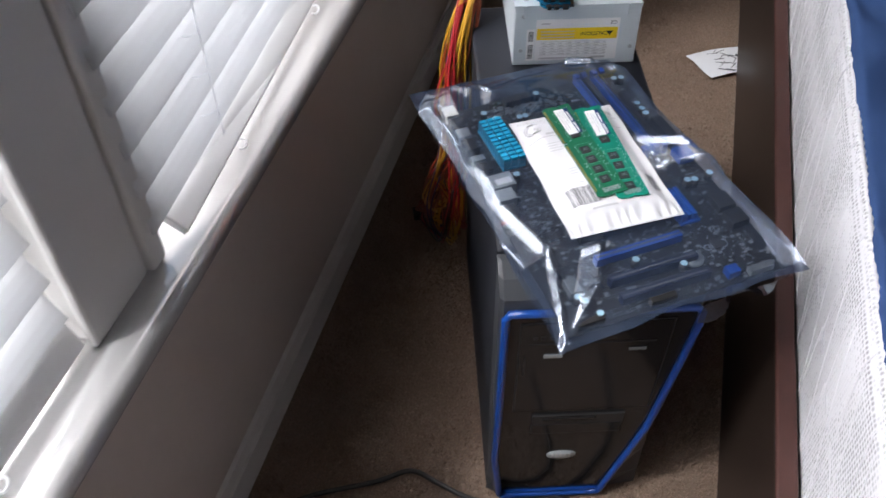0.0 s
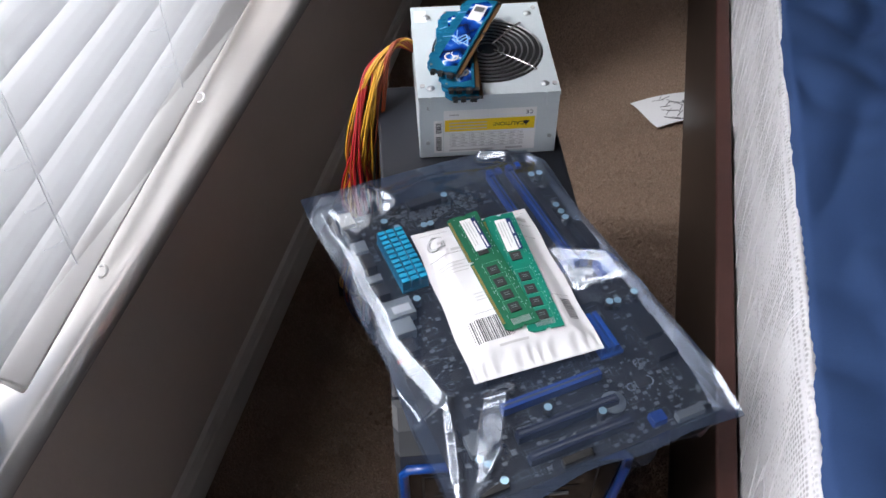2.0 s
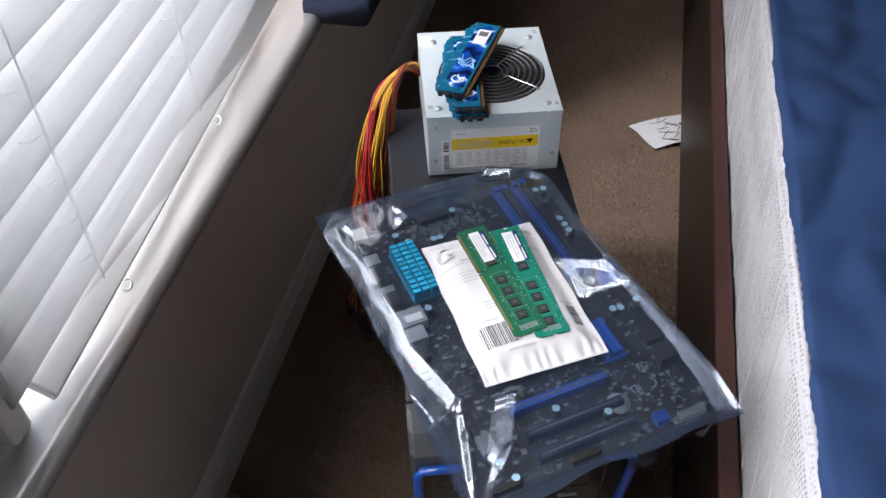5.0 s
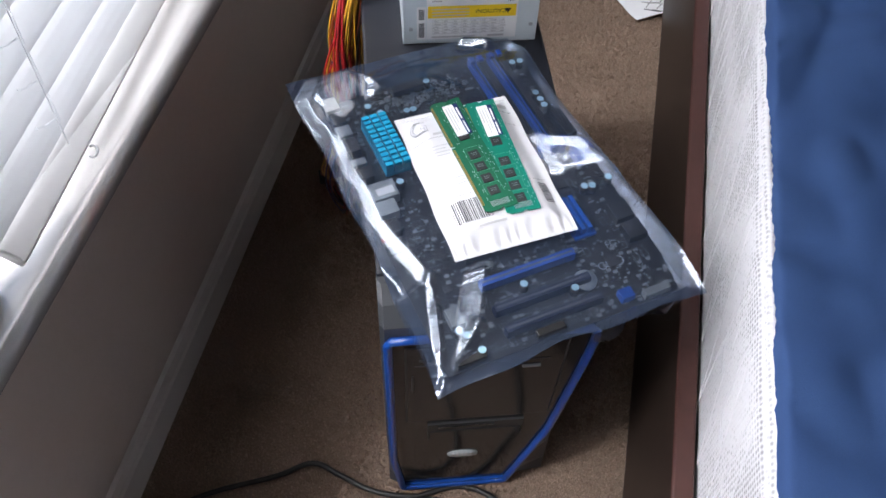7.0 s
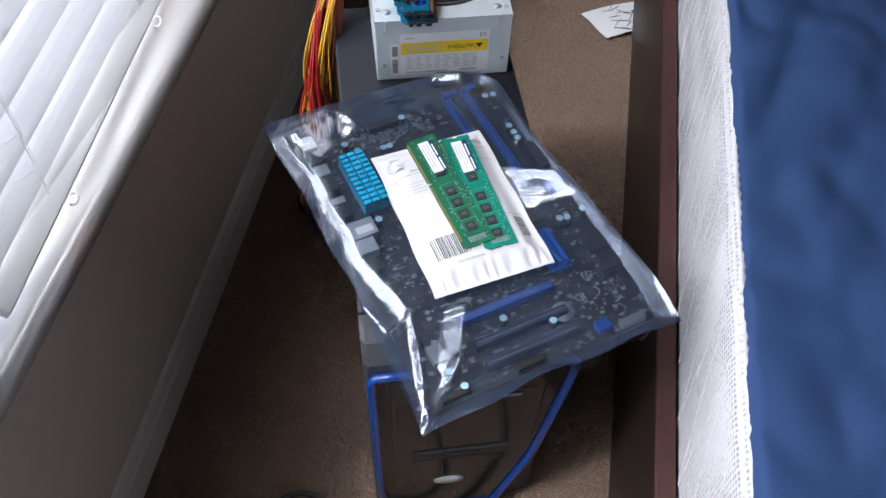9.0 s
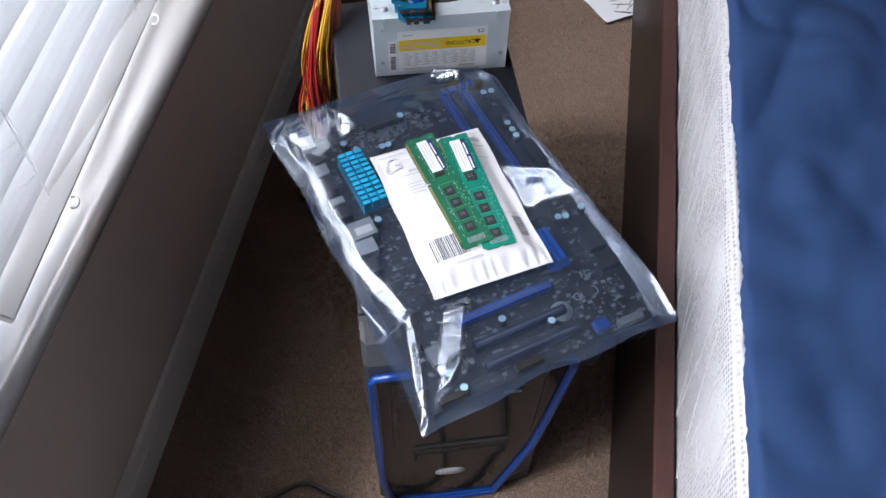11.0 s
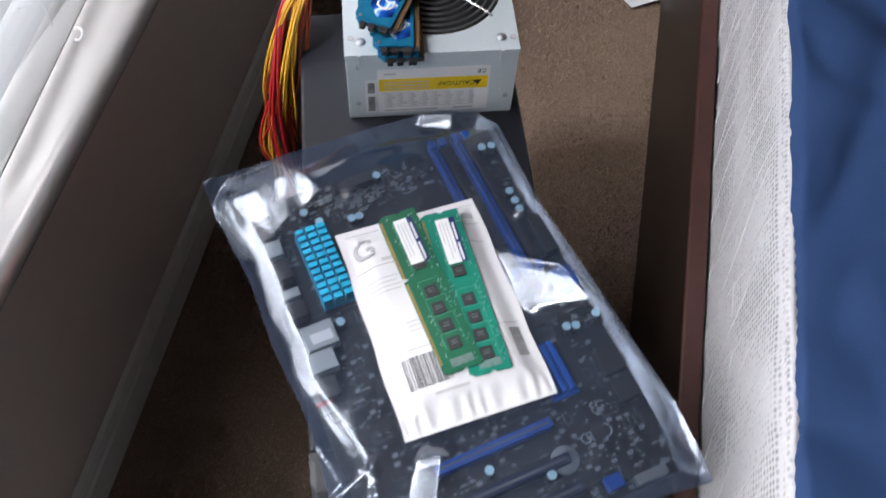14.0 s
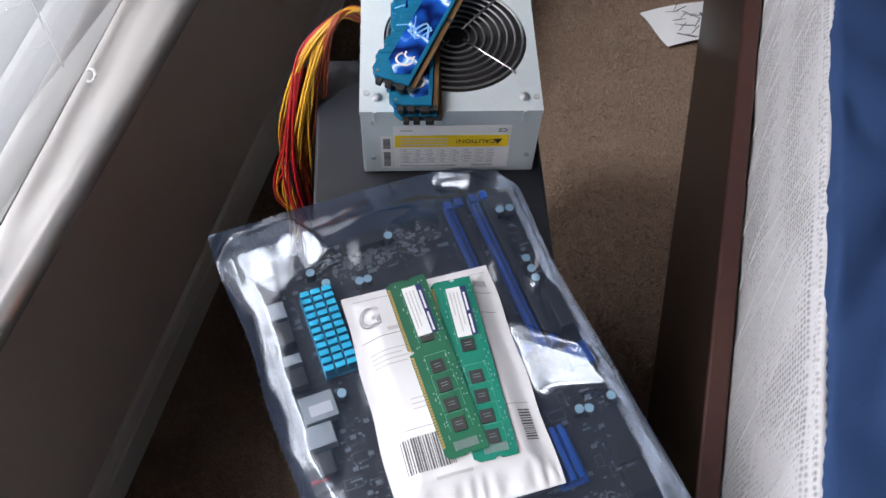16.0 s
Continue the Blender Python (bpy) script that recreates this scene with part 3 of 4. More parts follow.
# ---- the power supply on the case ----
PX, PY, PZ = 0.1395, 0.163, 0.0755
psu = thing("power_supply", pose(0.0805, 0.799, 0.4555, 0, 0, 3.4), "grey steel power supply unit with bundled wires on the tower", "power supply")
FX, FY, FR = 0.0755, 0.076, 0.0575
body = box(0, PX, 0, PY, 0.0, PZ - 0.0013, 0.0012)
part("housing", body, M_STEEL, psu)
lid = bmesh.new()
outer, inner = [], []
N = 64
for k in range(N):
    a = 2 * math.pi * k / N
    inner.append((FX + FR * math.cos(a), FY + FR * math.sin(a)))
    cx, cy = math.cos(a), math.sin(a)
    s = min(((PX + 0.0004 - FX) / cx if cx > 1e-9 else (-0.0004 - FX) / cx if cx < -1e-9 else 9), ((PY + 0.0004 - FY) / cy if cy > 1e-9 else (-0.0004 - FY) / cy if cy < -1e-9 else 9))
    outer.append((FX + s * cx, FY + s * cy))
for q in ((PX + 0.0004, PY + 0.0004), (-0.0004, PY + 0.0004), (-0.0004, -0.0004), (PX + 0.0004, -0.0004)):
    k = min(range(N), key=lambda i: (outer[i][0] - q[0]) ** 2 + (outer[i][1] - q[1]) ** 2)
    outer[k] = q
zt = PZ + 0.0012
vi, vo = [lid.verts.new((*p, zt)) for p in inner], [lid.verts.new((*p, zt)) for p in outer]
wi, wo = [lid.verts.new((*p, zt - 0.0014)) for p in inner], [lid.verts.new((*p, zt - 0.004)) for p in outer]
for k in range(N):
    j = (k + 1) % N
    lid.faces.new((vi[k], vo[k], vo[j], vi[j]))
    lid.faces.new((vo[k], wo[k], wo[j], vo[j]))
    lid.faces.new((wi[k], vi[k], vi[j], wi[j]))
bmesh.ops.recalc_face_normals(lid, faces=lid.faces)
part("fan_cover", lid, M_STEEL, psu)
part("fan_well", cyl(FR, PZ - 0.0012, PZ - 0.0008, FX, FY, 48), M_BLACK, psu, "dark fan opening")
hub = part("fan_hub", cyl(0.02, PZ - 0.0009, PZ - 0.0004, FX, FY, 28), M_CHIP, psu)
for k in range(7):
    a0 = 2 * math.pi * k / 7
    bl = bmesh.new()
    pts = [(0.021, a0), (0.054, a0 + 0.25), (0.054, a0 + 0.85), (0.021, a0 + 0.6)]
    lo = [bl.verts.new((FX + r * math.cos(a), FY + r * math.sin(a), PZ - 0.0006 + (0.0006 if i > 1 else 0))) for i, (r, a) in enumerate(pts)]
    bl.faces.new(lo)
    part("fan_blade", bl, M_CHIP, psu)
for k in range(8):
    r = 0.011 + 0.0062 * k
    part("grille_ring", tube([(FX + r * math.cos(a), FY + r * math.sin(a), zt + 0.0012) for a in np.linspace(0, 6.2832, 49)[:-1]], 0.0009, 6, closed=True), M_DARKWIRE, psu, "", True)
for a in (-0.72, 0.85, 2.42, 3.99):
    part("grille_spoke", tube([(FX + r * math.cos(a), FY + r * math.sin(a), zt + 0.0028 - (0.0016 if r > 0.057 else 0)) for r in (0.008, 0.03, 0.055, 0.0605)], 0.0011, 6), M_CHROME, psu, "", True)
for x, y in ((0.013, 0.0135), (PX - 0.0135, 0.013), (PX - 0.014, PY - 0.022), (0.016, PY - 0.022)):
    part("fan_screw", cyl(0.0042, zt, zt + 0.0016, x, y, 16, 0.0006), M_SCREW, psu, "", True)
for x, y in ((0.005, 0.018), (PX - 0.004, 0.013), (PX - 0.006, PY - 0.01)):
    part("cover_screw", cyl(0.0026, zt, zt + 0.0011, x, y, 12), M_INKPALE, psu)
for x, z in ((0.0085, 0.02), (PX - 0.007, 0.022), (0.01, PZ - 0.012)):
    part("side_screw", cyl(0.0022, 0, 0.0011, 0, 0, 12, 0, None, Matrix.Translation((x, 0.0, z)) @ Matrix.Rotation(radians(90), 4, "X")), M_PORT, psu)
for x in (0.011, PX - 0.014):
    part("cover_tab", box(x - 0.0012, x + 0.0012, -0.0016, -0.0003, PZ - 0.013, PZ + 0.0014, 0.0004), M_STEEL, psu)


def decal(parent, name, x0, x1, z0, z1, lift, material, label=""):
    return part(name, box(x0, x1, -lift - 0.0002, -lift, z0, z1), material, parent, label)


lab = decal(psu, "rating_label", 0.0245, 0.1175, 0.006, 0.0592, 0.0001, M_LABEL, "white rating label with a yellow caution band")
decal(lab, "yellow_band", 0.0258, 0.1160, 0.0332, 0.0478, 0.0004, M_YELLOW)
UP = Matrix.Rotation(radians(90), 4, "X") @ Matrix.Rotation(radians(180), 4, "Z")
part("caution_word", letters("CAUTION!", 0.0066, Matrix.Translation((0.090, -0.0007, 0.0407)) @ UP), M_BLACK, lab)
tri = prism([(-0.0034, -0.0026), (0.0034, -0.0026), (0.0, 0.0036)], 0, 0.0002, 0, Matrix.Translation((0.1075, -0.0007, 0.0407)) @ UP)
part("warning_triangle", tri, M_BLACK, lab)
part("ce_mark", letters("CE", 0.0062, Matrix.Translation((0.1105, -0.0005, 0.0540)) @ UP), M_INK, lab)
small = bmesh.new()
for k in range(3):
    box(0.030, 0.068, -0.00075, -0.0006, 0.0358 + 0.0038 * k, 0.0368 + 0.0038 * k, 0, None, small)
part("small_print", small, M_INKPALE, lab)
table = bmesh.new()
for k in range(6):
    box(0.030, 0.105, -0.0006, -0.0004, 0.0130 + 0.0035 * k, 0.0134 + 0.0035 * k, 0, None, table)
for k in range(8):
    box(0.031 + 0.0098 * k, 0.0313 + 0.0098 * k, -0.0006, -0.0004, 0.0130, 0.0306, 0, None, table)
    for j in range(5):
        box(0.0325 + 0.0098 * k, 0.0325 + 0.0098 * k + random.uniform(0.003, 0.0065), -0.0006, -0.0004, 0.0141 + 0.0035 * j, 0.0153 + 0.0035 * j, 0, None, table)
box(0.03, 0.075, -0.0006, -0.0004, 0.0080, 0.0098, 0, None, table)
box(0.088, 0.105, -0.0006, -0.0004, 0.0080, 0.0105, 0, None, table)
box(0.03, 0.040, -0.0006, -0.0004, 0.0530, 0.0545, 0, None, table)
part("printed_table", table, M_INKPALE, lab)
bar = decal(psu, "barcode_label", 0.0145, 0.0238, 0.006, 0.047, 0.0001, M_LABEL, "narrow white barcode label")
stripes = bmesh.new()
z = 0.009
while z < 0.044:
    w = random.choice((0.0005, 0.0009, 0.0014))
    if not 0.027 < z < 0.030:
        box(0.0165, 0.0222, -0.0006, -0.0004, z, z + w, 0, None, stripes)
    z += w + random.choice((0.0005, 0.0008))
part("barcode_bars", stripes, M_INK, bar)
part("corner_sticker", box(0.003, 0.016, PY - 0.03, PY - 0.008, zt + 0.0001, zt + 0.0004), M_LABEL, psu)

# the wires come out of the power supply's left side, bend over and fall behind the case
rng = random.Random(5)
STRANDS = (("yellow", 5), ("red", 6), ("orange", 6), ("black", 5), ("red", 5), ("blue", 2), ("yellow", 5), ("orange", 5), ("yellow", 4), ("red", 5), ("orange", 5), ("black", 4), ("yellow", 5), ("orange", 4))
inv = psu.matrix_world.inverted()
for k, (col, count) in enumerate(STRANDS):
    a, r = rng.uniform(0, 6.283), rng.uniform(0.35, 1.0)
    spread, ph, turn = rng.uniform(-1, 1), 6.283 * k * 0.382, rng.choice((-1, 1)) * rng.uniform(0.5, 1.5)
    line = []
    for n, (cx, cy, cz, w) in enumerate(((0.079, 0.925, 0.503, 0.010), (0.058, 0.920, 0.513, 0.012), (0.036, 0.900, 0.500, 0.016), (0.020, 0.874, 0.45, 0.019), (0.012, 0.854, 0.38, 0.022), (0.010, 0.850, 0.28, 0.026), (-0.004, 0.87, 0.17, 0.036), (-0.002, 0.93, 0.07, 0.04), (-0.020, 1.00, 0.035, 0.04), (-0.004, 1.05, 0.022, 0.045))):
        b, rr = ph + turn * 0.75 * n, w * (0.35 + 0.65 * r) * rng.uniform(0.75, 1.15)
        line.append((cx + rr * math.cos(b) * (0.5 if n < 2 else 0.8), cy + rr * math.sin(b) * 1.1, max(0.009 + 0.012 * r, cz + (rr * 0.9 * math.cos(b + 1) if n < 3 else 0.012 * spread))))
    for j in range(count):
        swing, c = rng.uniform(0.6, 1.4), 6.283 * j / count
        pts = [(x + 0.0024 * swing * math.cos(c + 0.7 * n) + rng.uniform(-0.006, 0.006) * (n > 3), y + 0.0024 * swing * math.sin(c + 0.7 * n) + rng.uniform(-0.006, 0.006) * (n > 3), z + 0.001 * j) for n, (x, y, z) in enumerate(line)]
        pts[0] = (0.081, 0.925 + 0.009 * r * math.cos(ph) + 0.002 * math.cos(c), 0.503 + 0.010 * r * math.sin(ph) + 0.002 * math.sin(c))
        part("wire", tube([inv @ v for v in smooth_path(pts, 7)], rng.choice((0.0010, 0.0012)), 6), M_WIRES[col], psu, col + " insulated wire", True)
# loose wires that loop out of the bundle
for k in range(16):
    col, r = rng.choice(("yellow", "orange", "orange", "red", "black")), rng.uniform(-1, 1)
    pts = [(0.030 + 0.006 * r, 0.885, 0.485), (0.018 + 0.012 * r, 0.862 + rng.uniform(-0.006, 0.006), 0.43), (0.006 + rng.uniform(-0.02, 0.02), 0.842, 0.36), (0.020 + rng.uniform(-0.022, 0.014), 0.846, 0.30), (-0.004 + rng.uniform(-0.022, 0.026), 0.85, 0.24), (0.014 + rng.uniform(-0.02, 0.012), 0.87, 0.17), (0.0 + 0.02 * r, 0.92, 0.05)]
    part("wire", tube([inv @ v for v in smooth_path(pts, 7)], 0.0011, 6), M_WIRES[col], psu, col + " insulated wire", True)
for k, (x, y, rz) in enumerate(((-0.02, 1.0, 20), (0.012, 0.985, 70), (-0.03, 1.06, -30), (-0.055, 1.01, 100))):
    part("plug", box(-0.011, 0.011, -0.006, 0.006, 0.0, 0.011, 0.001, inv @ pose(x, y, 0.002, 0, 0, rz)), M_CREAM if k == 1 else M_BLACK, psu, "moulded wire plug")


# ---- memory modules with heat spreaders, stacked on the power supply ----
def spreader_module(m, label):
    th = thing("memory_module", m, label, "memory module", "heat-spreader memory modules")
    L = 0.137
    part("circuit_board", box(-0.0006, 0.0006, 0, 1, 0, 1, 0, Matrix(((0, 1 * L, 0, 0), (0, 0, 0.030, 0), (1, 0, 0, 0.0034), (0, 0, 0, 1)))), M_CHIP, th)
    contacts = bmesh.new()
    for x0, x1 in ((0.004, 0.075), (0.079, 0.133)):
        box(x0, x1, -0.0003, 0.0032, 0.0026, 0.0042, 0, None, contacts)
    part("contact_edge", contacts, M_BRASS, th, "brown contact edge")
    for z0, z1 in ((0.0, 0.0025), (0.0043, 0.0068)):
        outline = [(0.002, 0.004), (L - 0.002, 0.004), (L - 0.002, 0.030), (L - 0.012, 0.036)]
        for k in range(7):
            x = L - 0.016 - 0.0155 * k
            outline += [(x, 0.036), (x - 0.002, 0.0385), (x - 0.009, 0.0385), (x - 0.011, 0.036)]
        outline += [(0.008, 0.036), (0.002, 0.031)]
        part("heat_spreader", prism(outline, z0, z1, 0.0004), M_RAMBLUE, th, "teal-blue aluminium heat spreader")
    for k in range(7):
        x = L - 0.019 - 0.0155 * k
        part("louvre", box(-0.0005, 0.0005, -0.0045, 0.0045, 0.0066, 0.0074, 0.0002, Matrix.Translation((x, 0.0325, 0)) @ Matrix.Rotation(0.5, 4, "Z")), M_GLINT if k % 3 == 1 else M_RAMBLUE, th)
        part("louvre", box(-0.0016, 0.0016, -0.0035, 0.0035, 0.0062, 0.0072, 0.0002, Matrix.Translation((x - 0.006, 0.0325, 0)) @ Matrix.Rotation(0.5, 4, "Z")), M_RAMBLUE, th)
    for y0, y1 in ((0.006, 0.0125), (0.0165, 0.0215), (0.0245, 0.029)):
        part("end_clip", box(-0.003, 0.0035, y0, y1, 0.0012, 0.0056, 0.0006), M_BLACK, th, "black end clip")
    for x in (0.006, L - 0.006):
        part("clamp_screw", cyl(0.0013, 0.0068, 0.0075, x, 0.031, 10), M_PORTD, th)
    st = part("sticker", prism([(0.012, 0.007), (L - 0.012, 0.007), (L - 0.006, 0.014), (L - 0.016, 0.028), (0.02, 0.028), (0.008, 0.018)], 0.00685, 0.0071), M_STICKER, th, "blue glossy sticker with a pale swirl")
    sw = bmesh.new()
    for j in range(3):
        pts = [(0.05 + 0.012 * t + 0.01 * math.sin(5 * t + j), 0.009 + 0.017 * t, 0.0073) for t in np.linspace(0, 1, 9)]
        tube(pts, 0.0009 - 0.0002 * j, 5, sw)
    part("swirl_print", sw, M_GLINT, st)
    em = bmesh.new()
    tube([(0.024 + 0.006 * math.cos(a), 0.0165 + 0.0065 * math.sin(a), 0.0073) for a in np.linspace(0.6, 5.2, 18)], 0.0009, 5, em)
    tube([(0.030 + 0.004 * math.cos(a), 0.0145 + 0.004 * math.sin(a), 0.0073) for a in np.linspace(1.2, 4.4, 12)], 0.0007, 5, em)
    part("emblem", em, M_LABEL, st, "plain white emblem")
    part("paper_label", box(0.092, 0.121, 0.010, 0.024, 0.0072, 0.0075, 0.0), M_LABEL, st)
    chips = bmesh.new()
    box(0.108, 0.117, 0.012, 0.022, 0.0076, 0.0078, 0, None, chips)
    part("label_print", chips, M_INK, st)
    return th


ZP = 0.4555 + zt
TEAL = "teal-blue heat-spreader memory module stacked on the power supply"
# local x runs from the near end to the far end, local y towards the finned edge
for x, y, z, yaw, tip, side in ((0.143, 0.788, ZP + 0.0034, 93, 0, 0), (0.139, 0.791, ZP + 0.0106, 90, 0, 0), (0.1205, 0.8015, ZP + 0.0182, 69.5, -0.5, 0)):
    spreader_module(pose(x, y, z, 0, tip, yaw), TEAL)


# ---- the motherboard and its bag on the case ----
BAG = pose(0.147, 0.597, 0.4555, 0, 0, 21.4)
board = thing("motherboard", BAG @ pose(0.009, 0.0, 0.0022, 0, 0, 1.0), "black computer motherboard with blue slots inside a clear shielding bag", "motherboard")
part("circuit_board", box(-0.109, 0.109, -0.166, 0.1525, 0, 0.0016, 0.0002), M_PCBK, board)


def blk(name, x0, x1, y0, y1, h, material, label="", bevel=0.0006):
    return part(name, box(x0, x1, y0, y1, 0.0017, 0.0017 + h, bevel), material, board, label)


for x in (0.0555, 0.0645, 0.0765, 0.0855):
    s = blk("memory_slot", x - 0.0032, x + 0.0032, 0.014, 0.148, 0.0085, M_SLOTBLUE if x in (0.0555, 0.0765) else M_BLACK, "blue memory slot")
    part("slot_groove", box(x - 0.0007, x + 0.0007, 0.018, 0.144, 0.0103, 0.0106), M_BLACK, s)
    for y in (0.0135, 0.1485):
        part("slot_latch", box(x - 0.003, x + 0.003, y - 0.004, y + 0.004, 0.0017, 0.0132, 0.0008), M_SLOTBLUE, s)
sink = blk("heat_sink", -0.078, -0.053, 0.044, 0.112, 0.003, M_SINK, "light blue finned heat sink")
for k in range(11):
    y = 0.0445 + 0.0062 * k
    for j in range(3):
        x = -0.0775 + 0.0085 * j
        part("fin", box(x, x + 0.0072, y, y + 0.0043, 0.0048, 0.0165, 0.0004), M_SINK, sink)
chip = blk("chipset_heat_sink", 0.046, 0.067, -0.088, -0.048, 0.003, M_CHIPBLUE, "royal blue chipset heat sink")
for k in range(3):
    part("fin", box(0.0465 + 0.0063 * k, 0.0465 + 0.0063 * k + 0.004, -0.0855, -0.0465, 0.0048, 0.0125, 0.0004), M_CHIPBLUE, chip)
for y, col in ((-0.101, M_SLOTBLUE), (-0.070, M_BLACK), (-0.128, M_SLOTDARK), (-0.149, M_SLOTDARK)):
    s = blk("expansion_slot", -0.052, 0.036 if y != -0.070 else -0.028, y - 0.0037, y + 0.0037, 0.0095, col, "long blue expansion slot" if col is M_SLOTBLUE else "black expansion slot")
    part("slot_groove", box(-0.050, 0.034 if y != -0.070 else -0.03, y - 0.0008, y + 0.0008, 0.0113, 0.0116), M_INK, s)
for y0, y1, h, col in ((0.134, 0.151, 0.018, M_CREAM), (0.114, 0.130, 0.012, M_CHIP), (0.097, 0.111, 0.018, M_PORT), (0.076, 0.094, 0.016, M_CHIP), (0.060, 0.068, 0.009, M_PORT), (0.042, 0.056, 0.010, M_CHIP), (-0.024, -0.008, 0.009, M_CHIP)):
    s = blk("port_block", -0.104, -0.090, y0, y1, min(h, 0.011), col, "dull metal port block" if col is M_PORTD else "")
    e = -0.104
    part("port_mouth", box(e - 0.0005, e - 0.0001, y0 + 0.003, y1 - 0.003, 0.004, 0.0105), M_BLACK, s)
for k, col in enumerate(("red", "black", "black")):
    part("audio_jack", cyl(0.0016, -0.109, -0.097, 0, 0, 14, 0, None, Matrix.Translation((0, -0.024 - 0.008 * k, 0.0034)) @ Matrix.Rotation(radians(90), 4, "Y")), M_WIRES[col], board)
cover = blk("port_cover", -0.101, -0.077, 0.013, 0.033, 0.011, M_PORT, "pale metal port cover")
part("paper_label", box(-0.096, -0.080, 0.017, 0.025, 0.0128, 0.0130), M_LABEL, cover)
blk("port_cover", -0.104, -0.084, -0.005, 0.011, 0.011, M_PORT, "pale metal port cover")
sock = blk("processor_socket", -0.033, 0.028, 0.048, 0.108, 0.004, M_CHIP, "square black processor socket")
part("socket_plate", box(-0.024, 0.019, 0.058, 0.102, 0.0058, 0.0066), M_BLACK, sock)
rng = random.Random(11)
for x, y in ((-0.0555, 0.1156), (-0.0313, 0.1088), (-0.025, 0.1084), (0.0019, 0.1395), (0.093, 0.1322), (0.1012, 0.131), (0.0948, 0.0839), (0.095, 0.0741), (0.0948, 0.0656), (0.0801, -0.0409), (0.1055, -0.0395), (-0.0711, 0.0279), (-0.0186, -0.1149), (0.0187, -0.1346), (0.0869, -0.0426), (-0.077, -0.158), (-0.0866, -0.1355), (-0.0825, -0.1415), (-0.064, 0.128)):
    c = part("capacitor", cyl(0.0038, 0.0017, 0.0105, x, y, 16, 0.0005), M_CHIP, board, "", True)
    part("capacitor_top", cyl(0.0033, 0.0106, 0.0109, x, y, 16), M_CAP, c, "pale blue capacitor top")
for x0, x1, y0, y1, h, col in ((0.095, 0.106, 0.02, 0.055, 0.011, M_BLACK), (0.09, 0.107, -0.012, 0.006, 0.009, M_SLOTBLUE), (0.088, 0.106, -0.086, -0.066, 0.008, M_BLACK), (0.088, 0.106, -0.108, -0.09, 0.008, M_BLACK), (0.05, 0.062, -0.160, -0.150, 0.008, M_SLOTBLUE), (0.07, 0.094, -0.164, -0.157, 0.007, M_PORTD), (-0.03, -0.005, -0.164, -0.158, 0.008, M_BLACK), (-0.1, -0.075, -0.164, -0.158, 0.008, M_BLACK), (-0.09, -0.078, -0.13, -0.112, 0.008, M_PORTD), (-0.034, 0.002, 0.138, 0.148, 0.007, M_BLACK)):
    blk("pin_header", x0, x1, y0, y1, h, col)
for x, y, w in ((-0.025, -0.01, 0.014), (0.055, -0.03, 0.016), (-0.075, -0.06, 0.010), (-0.06, -0.115, 0.008), (0.06, -0.124, 0.011), (0.03, 0.13, 0.008), (-0.08, -0.094, 0.007)):
    blk("controller_chip", x, x + w, y, y + w, 0.0012, M_CHIP, "", 0.0002)
batt = part("coin_battery", cyl(0.010, 0.0017, 0.0052, 0.0335, -0.1277, 28, 0.0006), M_PORT, board, "silver coin battery", True)
bits, lines = bmesh.new(), bmesh.new()
for k in range(1110):
    x, y = (rng.uniform(-0.104, 0.104), rng.uniform(-0.163, 0.148)) if k < 800 else (rng.gauss(-0.01, 0.026), rng.gauss(0.134, 0.007)) if k < 1050 else (rng.uniform(0.03, 0.104), rng.uniform(-0.163, -0.06))
    x, y = max(-0.105, min(0.105, x)), max(-0.164, min(0.15, y))
    w, h = rng.choice(((0.0008, 0.0004), (0.0004, 0.0008), (0.0012, 0.0006), (0.002, 0.0014)))
    box(x - w, x + w, y - h, y + h, 0.0016, 0.0016 + 0.0009, 0, None, bits)
for k in range(250):
    x, y = rng.uniform(-0.1, 0.1), rng.uniform(-0.160, 0.146)
    w, h = rng.choice(((0.004, 0.0025), (0.0025, 0.004), (0.006, 0.0035)))
    if rng.random() < 0.5:
        for e in ((x - w, x + w, y + h, y + h + 0.00025), (x - w, x + w, y - h, y - h + 0.00025), (x - w, x - w + 0.00025, y - h, y + h), (x + w, x + w + 0.00025, y - h, y + h)):
            box(e[0], e[1], e[2], e[3], 0.00162, 0.0017, 0, None, lines)
    else:
        for j in range(rng.randint(2, 5)):
            box(x + 0.0016 * j, x + 0.0016 * j + 0.0010, y, y + 0.0014, 0.00162, 0.0017, 0, None, lines)
for y in (-0.1165, -0.119, -0.1385, -0.141, -0.158, -0.1605):
    for k in range(34):
        box(-0.068 + 0.003 * k, -0.0672 + 0.003 * k, y, y + 0.0007, 0.0016, 0.0022, 0, None, bits)
tagged(part("small_components", bits, M_PORTD, board), kind="stuff")
tagged(part("printed_outlines", lines, M_SILK, board), kind="stuff")
part("ce_mark", letters("CE", 0.011, Matrix.Translation((0.0572, -0.1201, 0.0017)) @ Matrix.Rotation(radians(0), 4, "Z")), M_SILK, board)
part("fc_mark", letters("FC", 0.009, Matrix.Translation((0.0733, -0.1019, 0.0017))), M_SILK, board)
part("round_mark", tube([(0.070 + 0.0048 * math.cos(a), -0.1195 + 0.0048 * math.sin(a), 0.0018) for a in np.linspace(0, 6.2832, 25)[:-1]], 0.0006, 4, closed=True), M_SILK, board)

